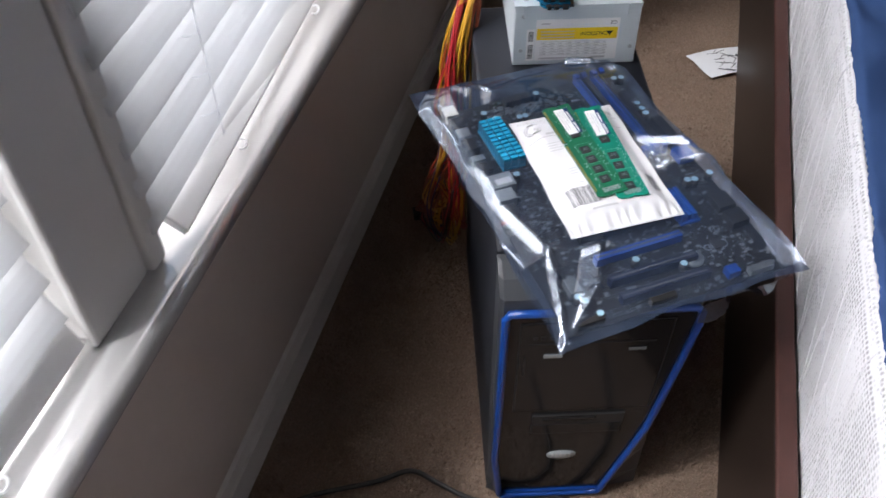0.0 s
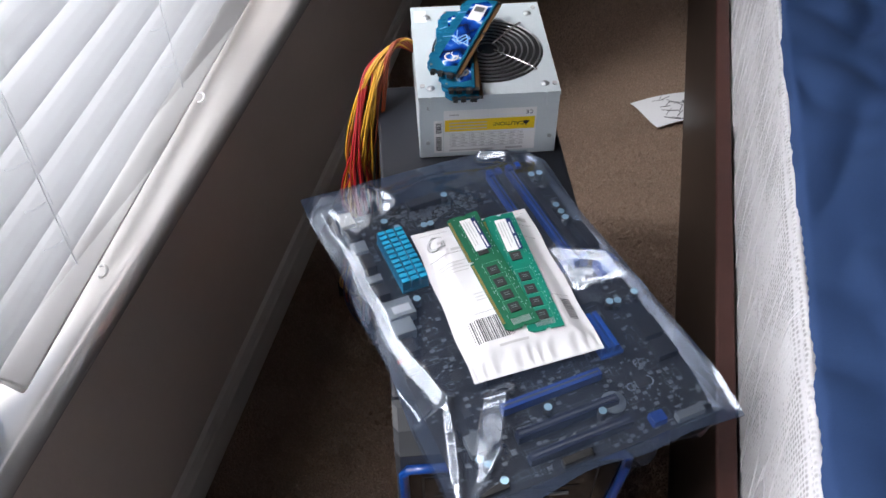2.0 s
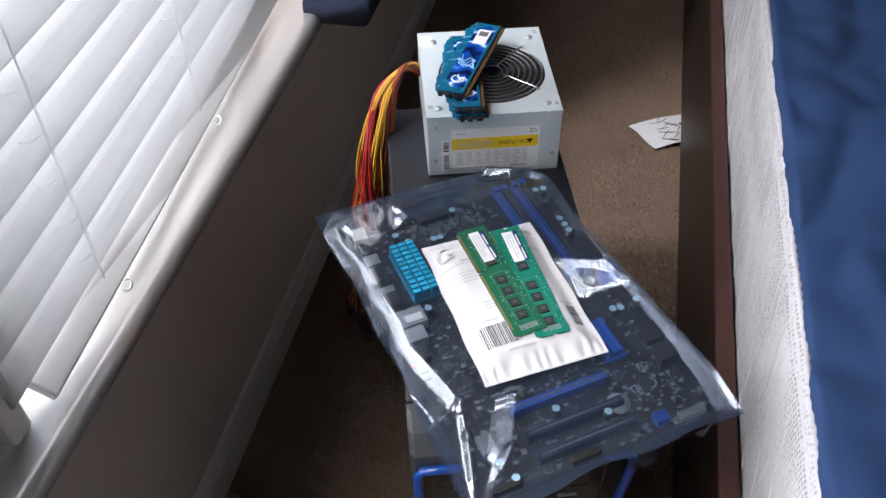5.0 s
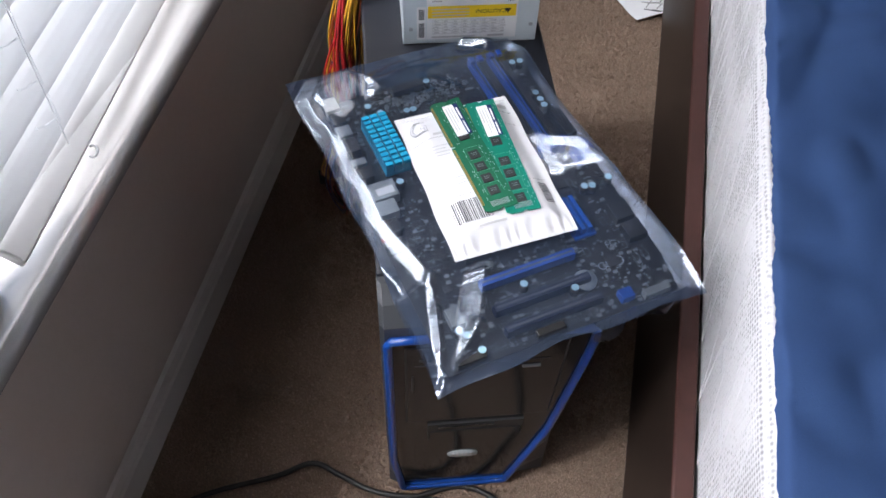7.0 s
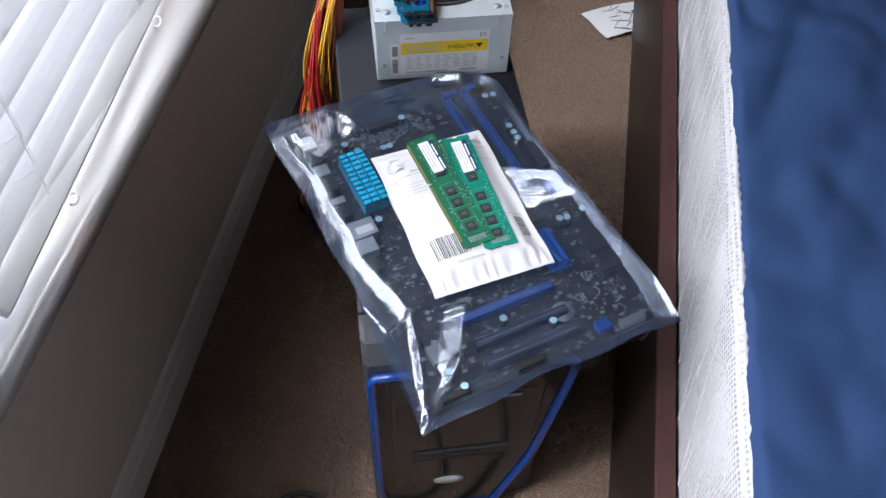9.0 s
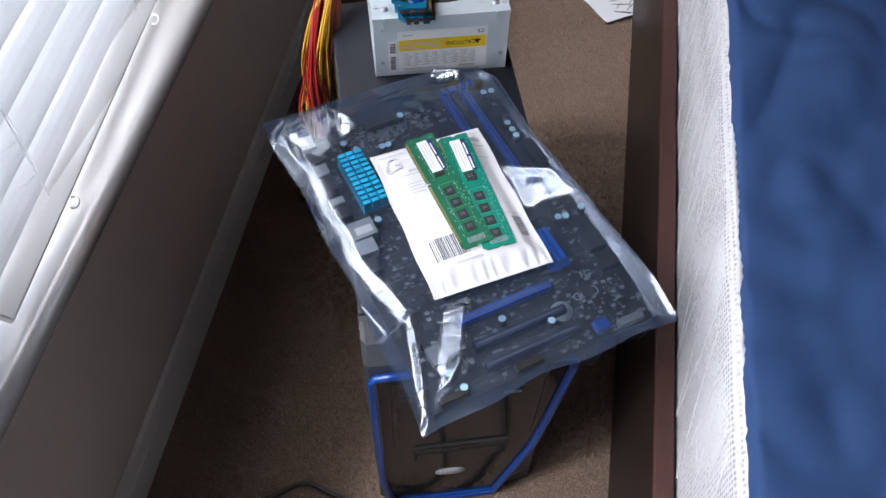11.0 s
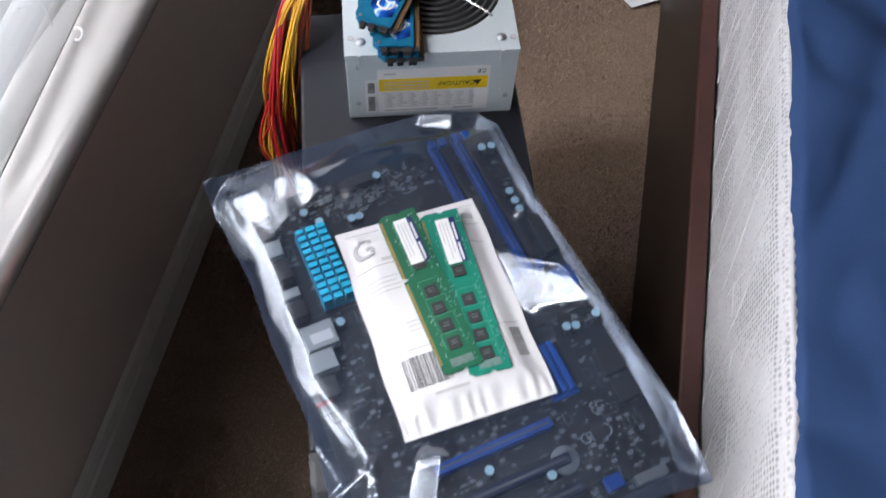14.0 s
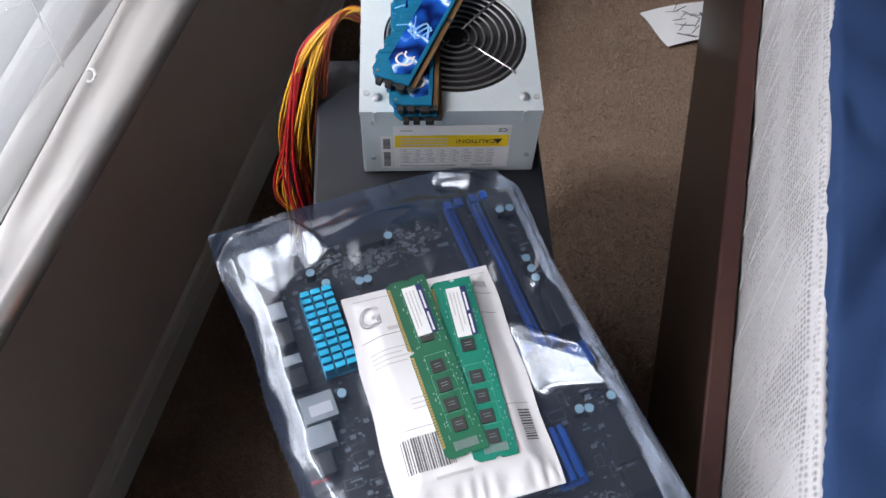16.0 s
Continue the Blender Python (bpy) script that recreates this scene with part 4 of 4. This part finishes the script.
# the bag: two films that meet at its edges, tented over the ports and creased
CREASES = ((-0.079, -0.085, -0.086, -0.115, 0.0030, 0.006), (-0.086, -0.115, -0.105, -0.178, 0.0035, 0.006), (-0.036, -0.099, -0.061, -0.142, 0.0085, 0.018),
           (-0.061, -0.142, -0.105, -0.178, 0.0045, 0.008), (-0.079, -0.085, -0.036, -0.098, 0.003, 0.007),
           (0.088, 0.168, 0.066, 0.182, 0.011, 0.013), (0.128, -0.07, 0.112, -0.165, 0.0015, 0.012), (0.02, -0.16, 0.11, -0.165, 0.002, 0.010),
           (0.10, 0.06, 0.124, 0.10, 0.003, 0.012), (-0.03, -0.155, 0.03, -0.14, 0.002, 0.012), (-0.04, 0.150, 0.05, 0.172, 0.003, 0.014),
           (0.075, 0.03, 0.122, -0.02, 0.004, 0.010), (0.10, -0.11, 0.05, -0.15, 0.002, 0.012))


def bag_outline(s, t):
    """Across the bag: s from the port side to the memory side, t from the near end to the far end."""
    left = -0.112 - 0.011 * t + 0.006 * math.sin(3.14 * t) + 0.0015 * math.sin(19 * t)
    right = 0.127 + 0.009 * math.exp(-((t - 0.27) / 0.2) ** 2) - 0.004 * t + 0.0015 * math.sin(15 * t) - 0.010 * step(0.93, 1.0, t)
    near = -0.182 + 0.005 * math.sin(3.14 * s) ** 2 + 0.004 * s + 0.002 * math.sin(17 * s)
    far = 0.182 + 0.008 * math.sin(3.14 * s * 0.9) - 0.010 * step(0.85, 1, s)
    return left + (right - left) * s, near + (far - near) * t


def near_segment(u, v, c):
    ax, ay, bx, by = c[:4]
    k = max(0.0, min(1.0, ((u - ax) * (bx - ax) + (v - ay) * (by - ay)) / ((bx - ax) ** 2 + (by - ay) ** 2)))
    return math.hypot(u - ax - k * (bx - ax), v - ay - k * (by - ay))


ENV = pose(0.1528, 0.604, 0.4555, 0, 0, 17.6)
ENV_IN = ENV.inverted() @ BAG


def bag_curl(u, v, edge):
    """How far the free edges stand up: most at the far port-side corner and the near memory-side one."""
    out = step(0.024, 0.0, edge)
    return out * (0.004 * step(-0.09, -0.05, u) + 0.012 * math.exp(-((u + 0.125) ** 2 + (v - 0.185) ** 2) / 0.004) + 0.007 * math.exp(-((u - 0.13) ** 2 + (v + 0.16) ** 2) / 0.003))


def bag_top(s, t):
    u, v = bag_outline(s, t)
    left = bag_outline(0.0, t)[0]
    edge = min((1 - s) * 0.80, t * 0.36, (1 - t) * 0.36)
    rise = step(0.002, 0.034, edge)
    z = 0.0035 + 0.0130 * rise
    # a long fold runs from the far corner down over the ports; the film falls from it to the edge
    ridge = -0.0955 + 0.0155 * step(0.0, -0.09, v) - 0.0065 * step(0.10, 0.175, v) + 0.002 * noise.noise((v * 30, 1, 4))
    top = z + 0.0045 * step(0.0, 0.03, edge) * step(-0.105, -0.08, v)
    ridge += (left - 0.004 - ridge) * step(-0.083, -0.10, v)
    if u < ridge:
        shelf, d = min(z, 0.0042), ridge - u
        steep = 0.34 + 0.05 * noise.noise((v * 20, 2, 6))
        wide = 0.0105 + 0.004 * noise.noise((v * 26, 3, 8))
        if d < wide:
            z = max(shelf, top - steep * d)
        else:
            lip = max(shelf, top - steep * wide)
            z = max(0.0040, lip - 1.2 * (d - wide))
    else:
        z += (top - z) * math.exp(-((u - ridge) / 0.028) ** 2)
    side = step(0.0, 0.02, u - left)
    # a flat facet near the far corner and a bulge beside the memory slots
    z += max(0.0, (0.20 + 0.03 * noise.noise((u * 60, v * 40, 5))) * (u + 0.100) + 0.11 * (v - 0.135)) * step(0.112, 0.120, v - 0.35 * (u + 0.07)) * step(-0.036, -0.043, u + 0.5 * (v - 0.14)) * step(0.004, 0.016, edge)
    bulge = step(0.116, 0.100, u + 0.25 * v) * step(-0.044, -0.030, v + 0.5 * (u - 0.1)) * step(0.040, 0.026, v + 0.9 * (u - 0.07)) * step(0.0, 0.012, edge)
    z += max(0.0, (0.40 + 0.04 * noise.noise((u * 60, v * 60, 7))) * (u - 0.062) - 0.03 * v) * bulge
    wr = 0.0024 * noise.noise((u * 20, v * 16, 1)) + 0.0005 * noise.noise((u * 70 + 4, v * 60, 2)) + 0.002 * abs(noise.noise((u * 16 - v * 9, v * 8, 9)))
    for c in CREASES:
        d = near_segment(u, v, c)
        if d < c[5]:
            z += c[4] * (1 - d / c[5]) ** 1.2 * step(0.0, 0.012, edge + 0.004)
    w = ENV_IN @ Vector((u, v, 0))
    flat = step(0.012, -0.006, max(abs(w.x) - 0.057, abs(w.y) - 0.087))
    curl = bag_curl(u, v, min(edge, max(0.0, u - left)))
    z = (z + wr * (0.25 + 0.75 * rise) * (1 - 0.6 * step(-0.06, -0.09, v) * step(0.0, -0.03, u)) * (0.3 + 0.7 * side) * (1 - 0.7 * bulge)) * (1 - flat) + 0.0165 * flat
    return Vector((u, v, z + curl))


def bag_under(s, t):
    u, v = bag_outline(s, t)
    edge = min(s * 0.24, (1 - s) * 0.24, t * 0.36, (1 - t) * 0.36)
    return Vector((u, v, 0.0034 - 0.0028 * step(0.0, 0.012, edge) + bag_curl(u, v, edge)))


bag = thing("shielding_bag", BAG, "crumpled transparent dark shielding bag around a motherboard on the tower", "bag")
part("upper_film", sheet(bag_top, 150, 210), M_FILM, bag, "", True).visible_shadow = False
part("lower_film", sheet(bag_under, 60, 90), M_FILM, bag, "", True)


def loose_flap(s, t):
    """The open mouth of the bag, folded under and hanging beside the tower."""
    a = Vector((0.238, 0.446, 0.455)).lerp(Vector((0.322, 0.478, 0.460)), s)
    drop = (0.062 - 0.045 * s) * (0.7 + 0.3 * math.cos(9 * s)) * t
    return a + Vector((0.010 * t + 0.006 * math.sin(11 * s) * t, 0.022 * t + 0.006 * math.sin(14 * s + 2) * t, -drop))


bag_in = BAG.inverted()
part("loose_flap", sheet(lambda s, t: bag_in @ loose_flap(s, t), 24, 10), M_FILM, bag, "crumpled loose flap of the bag's mouth", True)


# ---- the mailer on the bag ----
def mailer(s, t):
    x, y = (s - 0.5) * 0.112, (t - 0.5) * 0.172
    x += 0.0006 * math.sin(t * 17) * (abs(s - 0.5) * 2) ** 4
    e = min(s * 0.112, (1 - s) * 0.112, t * 0.172 * 0.8, (1 - t) * 0.172)
    puff = 0.0085 * step(0.004, 0.022, e)
    z = 0.0020 + puff + 0.0012 * noise.noise((x * 40, y * 40, 8)) * step(0, 0.01, e)
    if t < 0.16:
        z += 0.0011 * math.sin(x * 520 + 2 * math.sin(x * 130)) * step(0.13, 0.06, t) * step(0.0, 0.03, t)
    return x, y, z


env = thing("bubble_mailer", ENV @ Matrix.Translation((0, 0, 0.0168)), "white paper bubble mailer with printed postage on the bag", "envelope")
part("upper_paper", sheet(lambda s, t: Vector(mailer(s, t)), 60, 90), M_PAPER, env, "", True)
part("lower_paper", sheet(lambda s, t: Vector((mailer(s, t)[0], mailer(s, t)[1], 0.0015 - 0.001 * step(0, 0.02, min(s, 1 - s, t, 1 - t)))), 30, 40), M_PAPER, env, "", True)


def print_on(name, rects, material=M_INK):
    """Printed bars that follow the mailer's face; each a (x0, x1, y0, y1) in its own plane."""
    b = bmesh.new()
    for x0, x1, y0, y1 in rects:
        nx, ny = max(1, int((x1 - x0) / 0.004)), max(1, int((y1 - y0) / 0.004))
        def at(s, t):
            x, y = x0 + (x1 - x0) * s, y0 + (y1 - y0) * t
            return Vector((x, y, mailer(x / 0.112 + 0.5, y / 0.172 + 0.5)[2] + 0.0004))
        sheet(at, nx, ny, b)
    return part(name, b, material, env)


rng = random.Random(3)
bars, y = [], 0
x = -0.043
while x < -0.010:
    w = rng.choice((0.0005, 0.0008, 0.0013))
    bars.append((x, x + w, -0.056, -0.032))
    x += w + rng.choice((0.0005, 0.0007, 0.001))
tagged(print_on("barcode", bars), kind="stuff")
bars, y = [], -0.053
while y < -0.031:
    h = rng.choice((0.0005, 0.0008, 0.0012))
    bars.append((0.040, 0.0485, y, y + h))
    y += h + rng.choice((0.0005, 0.0009))
tagged(print_on("side_barcode", bars), kind="stuff")
print_on("ruled_lines", [(-0.05, 0.05, 0.0455, 0.0459), (-0.05, 0.05, -0.0265, -0.0262), (-0.05, 0.052, 0.080, 0.0803), (0.03, 0.052, 0.062, 0.0624)], M_INK)
print_on("address_bars", [(-0.046, -0.046 + rng.uniform(0.012, 0.026), 0.034 - 0.0036 * k, 0.0349 - 0.0036 * k) for k in range(4)] + [(-0.028, -0.012, -0.006 - 0.0036 * k, -0.0051 - 0.0036 * k) for k in range(3)], M_INKPALE)
for bar_at in ((-0.030, -0.018, 0.0485, 0.0515), (0.034, 0.050, 0.0675, 0.0725), (-0.026, -0.001, -0.0635, -0.0615)):
    print_on("heading_bar", [bar_at], M_INKPALE)
g = letters("G", 0.023, Matrix.Translation((-0.040, 0.062, 0.0002)), 0.00012, 0.0004)
for v in g.verts:
    v.co.z = mailer(v.co.x / 0.112 + 0.5, v.co.y / 0.172 + 0.5)[2] + 0.0004
part("letter_print", g, M_INKPALE, env)
g = letters("G", 0.023, Matrix.Translation((-0.040, 0.062, 0.0002)), 0.00012, -0.0003)
for v in g.verts:
    v.co.z = mailer(v.co.x / 0.112 + 0.5, v.co.y / 0.172 + 0.5)[2] + 0.0007
part("letter_inside", g, M_PAPER, env)


# ---- green memory modules on the mailer ----
def green_module(m, label, chips_from, tone):
    """A bare memory module; local x from its far end to its near end, local y from the contacts up."""
    th = thing("memory_module", m, label, "memory module", "green memory modules")
    L, h = 0.136, 0.030
    out = [(0, 0.004), (0.003, 0.0), (0.0545 if tone else 0.072, 0), (0.0555 if tone else 0.073, 0.004), (0.0575 if tone else 0.075, 0.004), (0.0585 if tone else 0.076, 0.0), (L - 0.003, 0), (L, 0.004), (L, 0.014), (L - 0.0018, 0.0155), (L - 0.0018, 0.0175), (L, 0.019), (L, h), (0, h), (0, 0.019), (0.0018, 0.0175), (0.0018, 0.0155), (0, 0.014)]
    part("circuit_board", prism(out, 0, 0.0013), M_PCBG2 if tone else M_PCBG, th)
    gold = bmesh.new()
    for k in range(58):
        x = 0.005 + 0.00213 * k
        if abs(x - 0.0565) > 0.0025 or not tone:
            box(x, x + 0.0015, 0.0003, 0.0024, 0.0013, 0.0015, 0, None, gold)
    part("contact_edge", gold, M_GOLD, th, "row of gold contacts")
    for x in (0.0135, 0.0275, 0.0425 + chips_from, 0.067 + chips_from, 0.0815 + chips_from, 0.096 + chips_from, 0.1105 + chips_from):
        c = part("memory_chip", box(x, x + 0.0095, 0.0112, 0.0207, 0.00135, 0.0024, 0.0002), M_CHIP, th)
        pr = bmesh.new()
        for j in range(2):
            box(x + 0.003 + 0.002 * j, x + 0.0035 + 0.002 * j, 0.0135, 0.0185, 0.0024, 0.00245, 0, None, pr)
        part("chip_print", pr, M_PORTD, c)
    st = part("paper_label", box(0.0075, 0.047, 0.0102, 0.0205, 0.0025, 0.0027), M_LABEL, th, "white paper label with a dark blue strip")
    part("blue_strip", box(0.0075, 0.047, 0.0205, 0.0248, 0.00245, 0.00268), M_NAVYINK, st)
    bb = bmesh.new()
    for j in range(3):
        box(0.011, 0.011 + random.uniform(0.018, 0.034), 0.0122 + 0.0026 * j, 0.0129 + 0.0026 * j, 0.0027, 0.00275, 0, None, bb)
    part("label_bars", bb, M_INKPALE, st)
    wb = bmesh.new()
    for j in range(2):
        box(0.0125 + 0.018 * j, 0.0275 + 0.018 * j, 0.0217, 0.0232, 0.00269, 0.00275, 0, None, wb)
    part("brand_bars", wb, M_LABEL, st)
    tiny = bmesh.new()
    rr = random.Random(int(L * 1000) + tone)
    for k in range(70):
        x, y = rr.uniform(0.003, L - 0.003), rr.choice((0.0065, 0.0082, 0.0235, 0.026, 0.028))
        box(x, x + 0.0010, y, y + 0.0006, 0.0013, 0.0018, 0, None, tiny)
    for k in range(14):
        box(L - 0.010, L - 0.004, 0.008 + 0.0012 * k, 0.0086 + 0.0012 * k, 0.0013, 0.00165, 0, None, tiny)
    tagged(part("solder_detail", tiny, M_PORT, th), kind="stuff")
    tr = bmesh.new()
    for k in range(7):
        x = 0.0095 + 0.0148 * k + (0.008 + chips_from if k > 2 else 0)
        for e in ((x, x + 0.0125, 0.0245, 0.0248), (x, x + 0.0125, 0.009, 0.0093), (x, x + 0.0003, 0.009, 0.0248)):
            box(e[0], e[1], e[2], e[3], 0.0013, 0.00138, 0, None, tr)
    part("printed_outlines", tr, M_TRACE, th)
    return th


ZE = 0.4555 + 0.0168 + 0.0122
green_module(pose(0.1375, 0.6785, ZE, 1.0, 0.3, -75.6), "bare green memory module with a white label on the mailer", 0.006, 0)
green_module(pose(0.1053, 0.6748, ZE + 0.0022, 1.5, 0.8, -69.5), "bare darker green memory module overlapping another on the mailer", 0.0, 1)

# ---- small things on the carpet and the sill ----
leaf = thing("paper_leaflet", pose(0, 0, 0.008), "white printed paper leaflet lying on the carpet", "leaflet")
c0, c1, c2 = Vector((0.471, 1.472, 0)), Vector((0.511, 1.398, 0)), Vector((0.60, 1.510, 0))


def leaf_at(s, t):
    p = c0 + (c1 - c0) * s + (c2 - c0) * t
    p.z = 0.003 * math.sin(4 * t) + 0.002 * math.sin(6 * s + 2 * t) + 0.002
    return p


part("sheet_of_paper", sheet(leaf_at, 12, 16), M_PAPER, leaf, "", True)
ink = bmesh.new()
for k in range(16):
    w, a, d = rng.uniform(0.15, 0.8), rng.uniform(0.08, 0.55), rng.uniform(-0.25, 0.25)
    tube([leaf_at(w + d * x, a + 0.16 * x) + Vector((0, 0, 0.0008)) for x in (0.0, 0.5, 1.0)], rng.uniform(0.0005, 0.001), 4, ink)
for x in (0.0, 1.0):
    tube([leaf_at(0.3 + 0.3 * q, 0.7 + 0.06 * x) + Vector((0, 0, 0.0008)) for q in (0.0, 0.5, 1.0)], 0.0022, 4, ink)
part("printed_drawing", ink, M_INK, leaf, "dark line drawing")
cable = smooth_path([(-0.42, 0.30, 0.006), (-0.28, 0.42, 0.006), (-0.186, 0.482, 0.006), (-0.086, 0.511, 0.006), (-0.04, 0.528, 0.006), (-0.005, 0.512, 0.006), (0.029, 0.494, 0.006), (0.06, 0.485, 0.006), (0.092, 0.483, 0.006), (0.118, 0.490, 0.006), (0.142, 0.495, 0.006), (0.170, 0.489, 0.006), (0.201, 0.467, 0.006), (0.24, 0.41, 0.006), (0.26, 0.25, 0.006)], 8)
tagged(link("power_cable", tube(cable, 0.0036, 8), M_CABLE, None, "", True), "black power cable curving over the carpet", "cable")
thin = smooth_path([(0.02, 0.28, 0.006), (0.04, 0.40, 0.006), (0.068, 0.462, 0.006), (0.088, 0.474, 0.0075), (0.108, 0.479, 0.006), (0.135, 0.472, 0.006), (0.152, 0.44, 0.006), (0.15, 0.30, 0.006)], 8)
tagged(link("signal_cable", tube(thin, 0.0028, 8), M_CABLE, None, "", True), "thin black cable looping beside the tower", "cable")


def blanket(s, t):
    a = 2 * math.pi * s
    x, z = math.cos(a), math.sin(a)
    w = 0.045 * math.copysign(abs(x) ** 0.35, x)
    h = 0.018 * math.copysign(abs(z) ** 0.5, z)
    return ROOM @ Vector((-0.103 + w + 0.003 * noise.noise((t * 5, s * 6, 2)), 0.285 + 0.5 * t, 0.483 + h + 0.002 * noise.noise((t * 9, s * 9, 4))))


fold = sheet(blanket, 40, 30)
bmesh.ops.holes_fill(fold, edges=[e for e in fold.edges if e.is_boundary])
bmesh.ops.remove_doubles(fold, verts=fold.verts, dist=0.0002)
tagged(link("folded_blanket", fold, M_DARKNAVY, None, "", True), "folded dark navy fleece blanket lying on the window sill", "blanket")

# ---- carpet pile ----
rng = np.random.default_rng(4)
verts, faces = [], []
count = 165000
pq = np.stack([rng.uniform(-0.172, 0.425, count), rng.uniform(-0.75, 1.5, count)], 1)
ang, hgt, wid = rng.uniform(0, 6.283, count), rng.uniform(0.003, 0.007, count), rng.uniform(0.0007, 0.0014, count)
lean = rng.normal(0, 0.0022, (count, 2))
for i in range(count):
    p, q = pq[i]
    k = len(verts)
    for j in range(3):
        a = ang[i] + 2.0944 * j
        verts.append(ROOM @ Vector((p + wid[i] * math.cos(a), q + wid[i] * math.sin(a), 0.0)))
    verts.append(ROOM @ Vector((p + lean[i][0], q + lean[i][1], hgt[i])))
    faces += [(k, k + 1, k + 3), (k + 1, k + 2, k + 3), (k + 2, k, k + 3)]
me = bpy.data.meshes.new("carpet_pile")
me.from_pydata(verts, [], faces)
me.materials.append(M_TUFT)
tagged(new("carpet_pile", me), "short brown carpet pile", "carpet", "", "stuff")
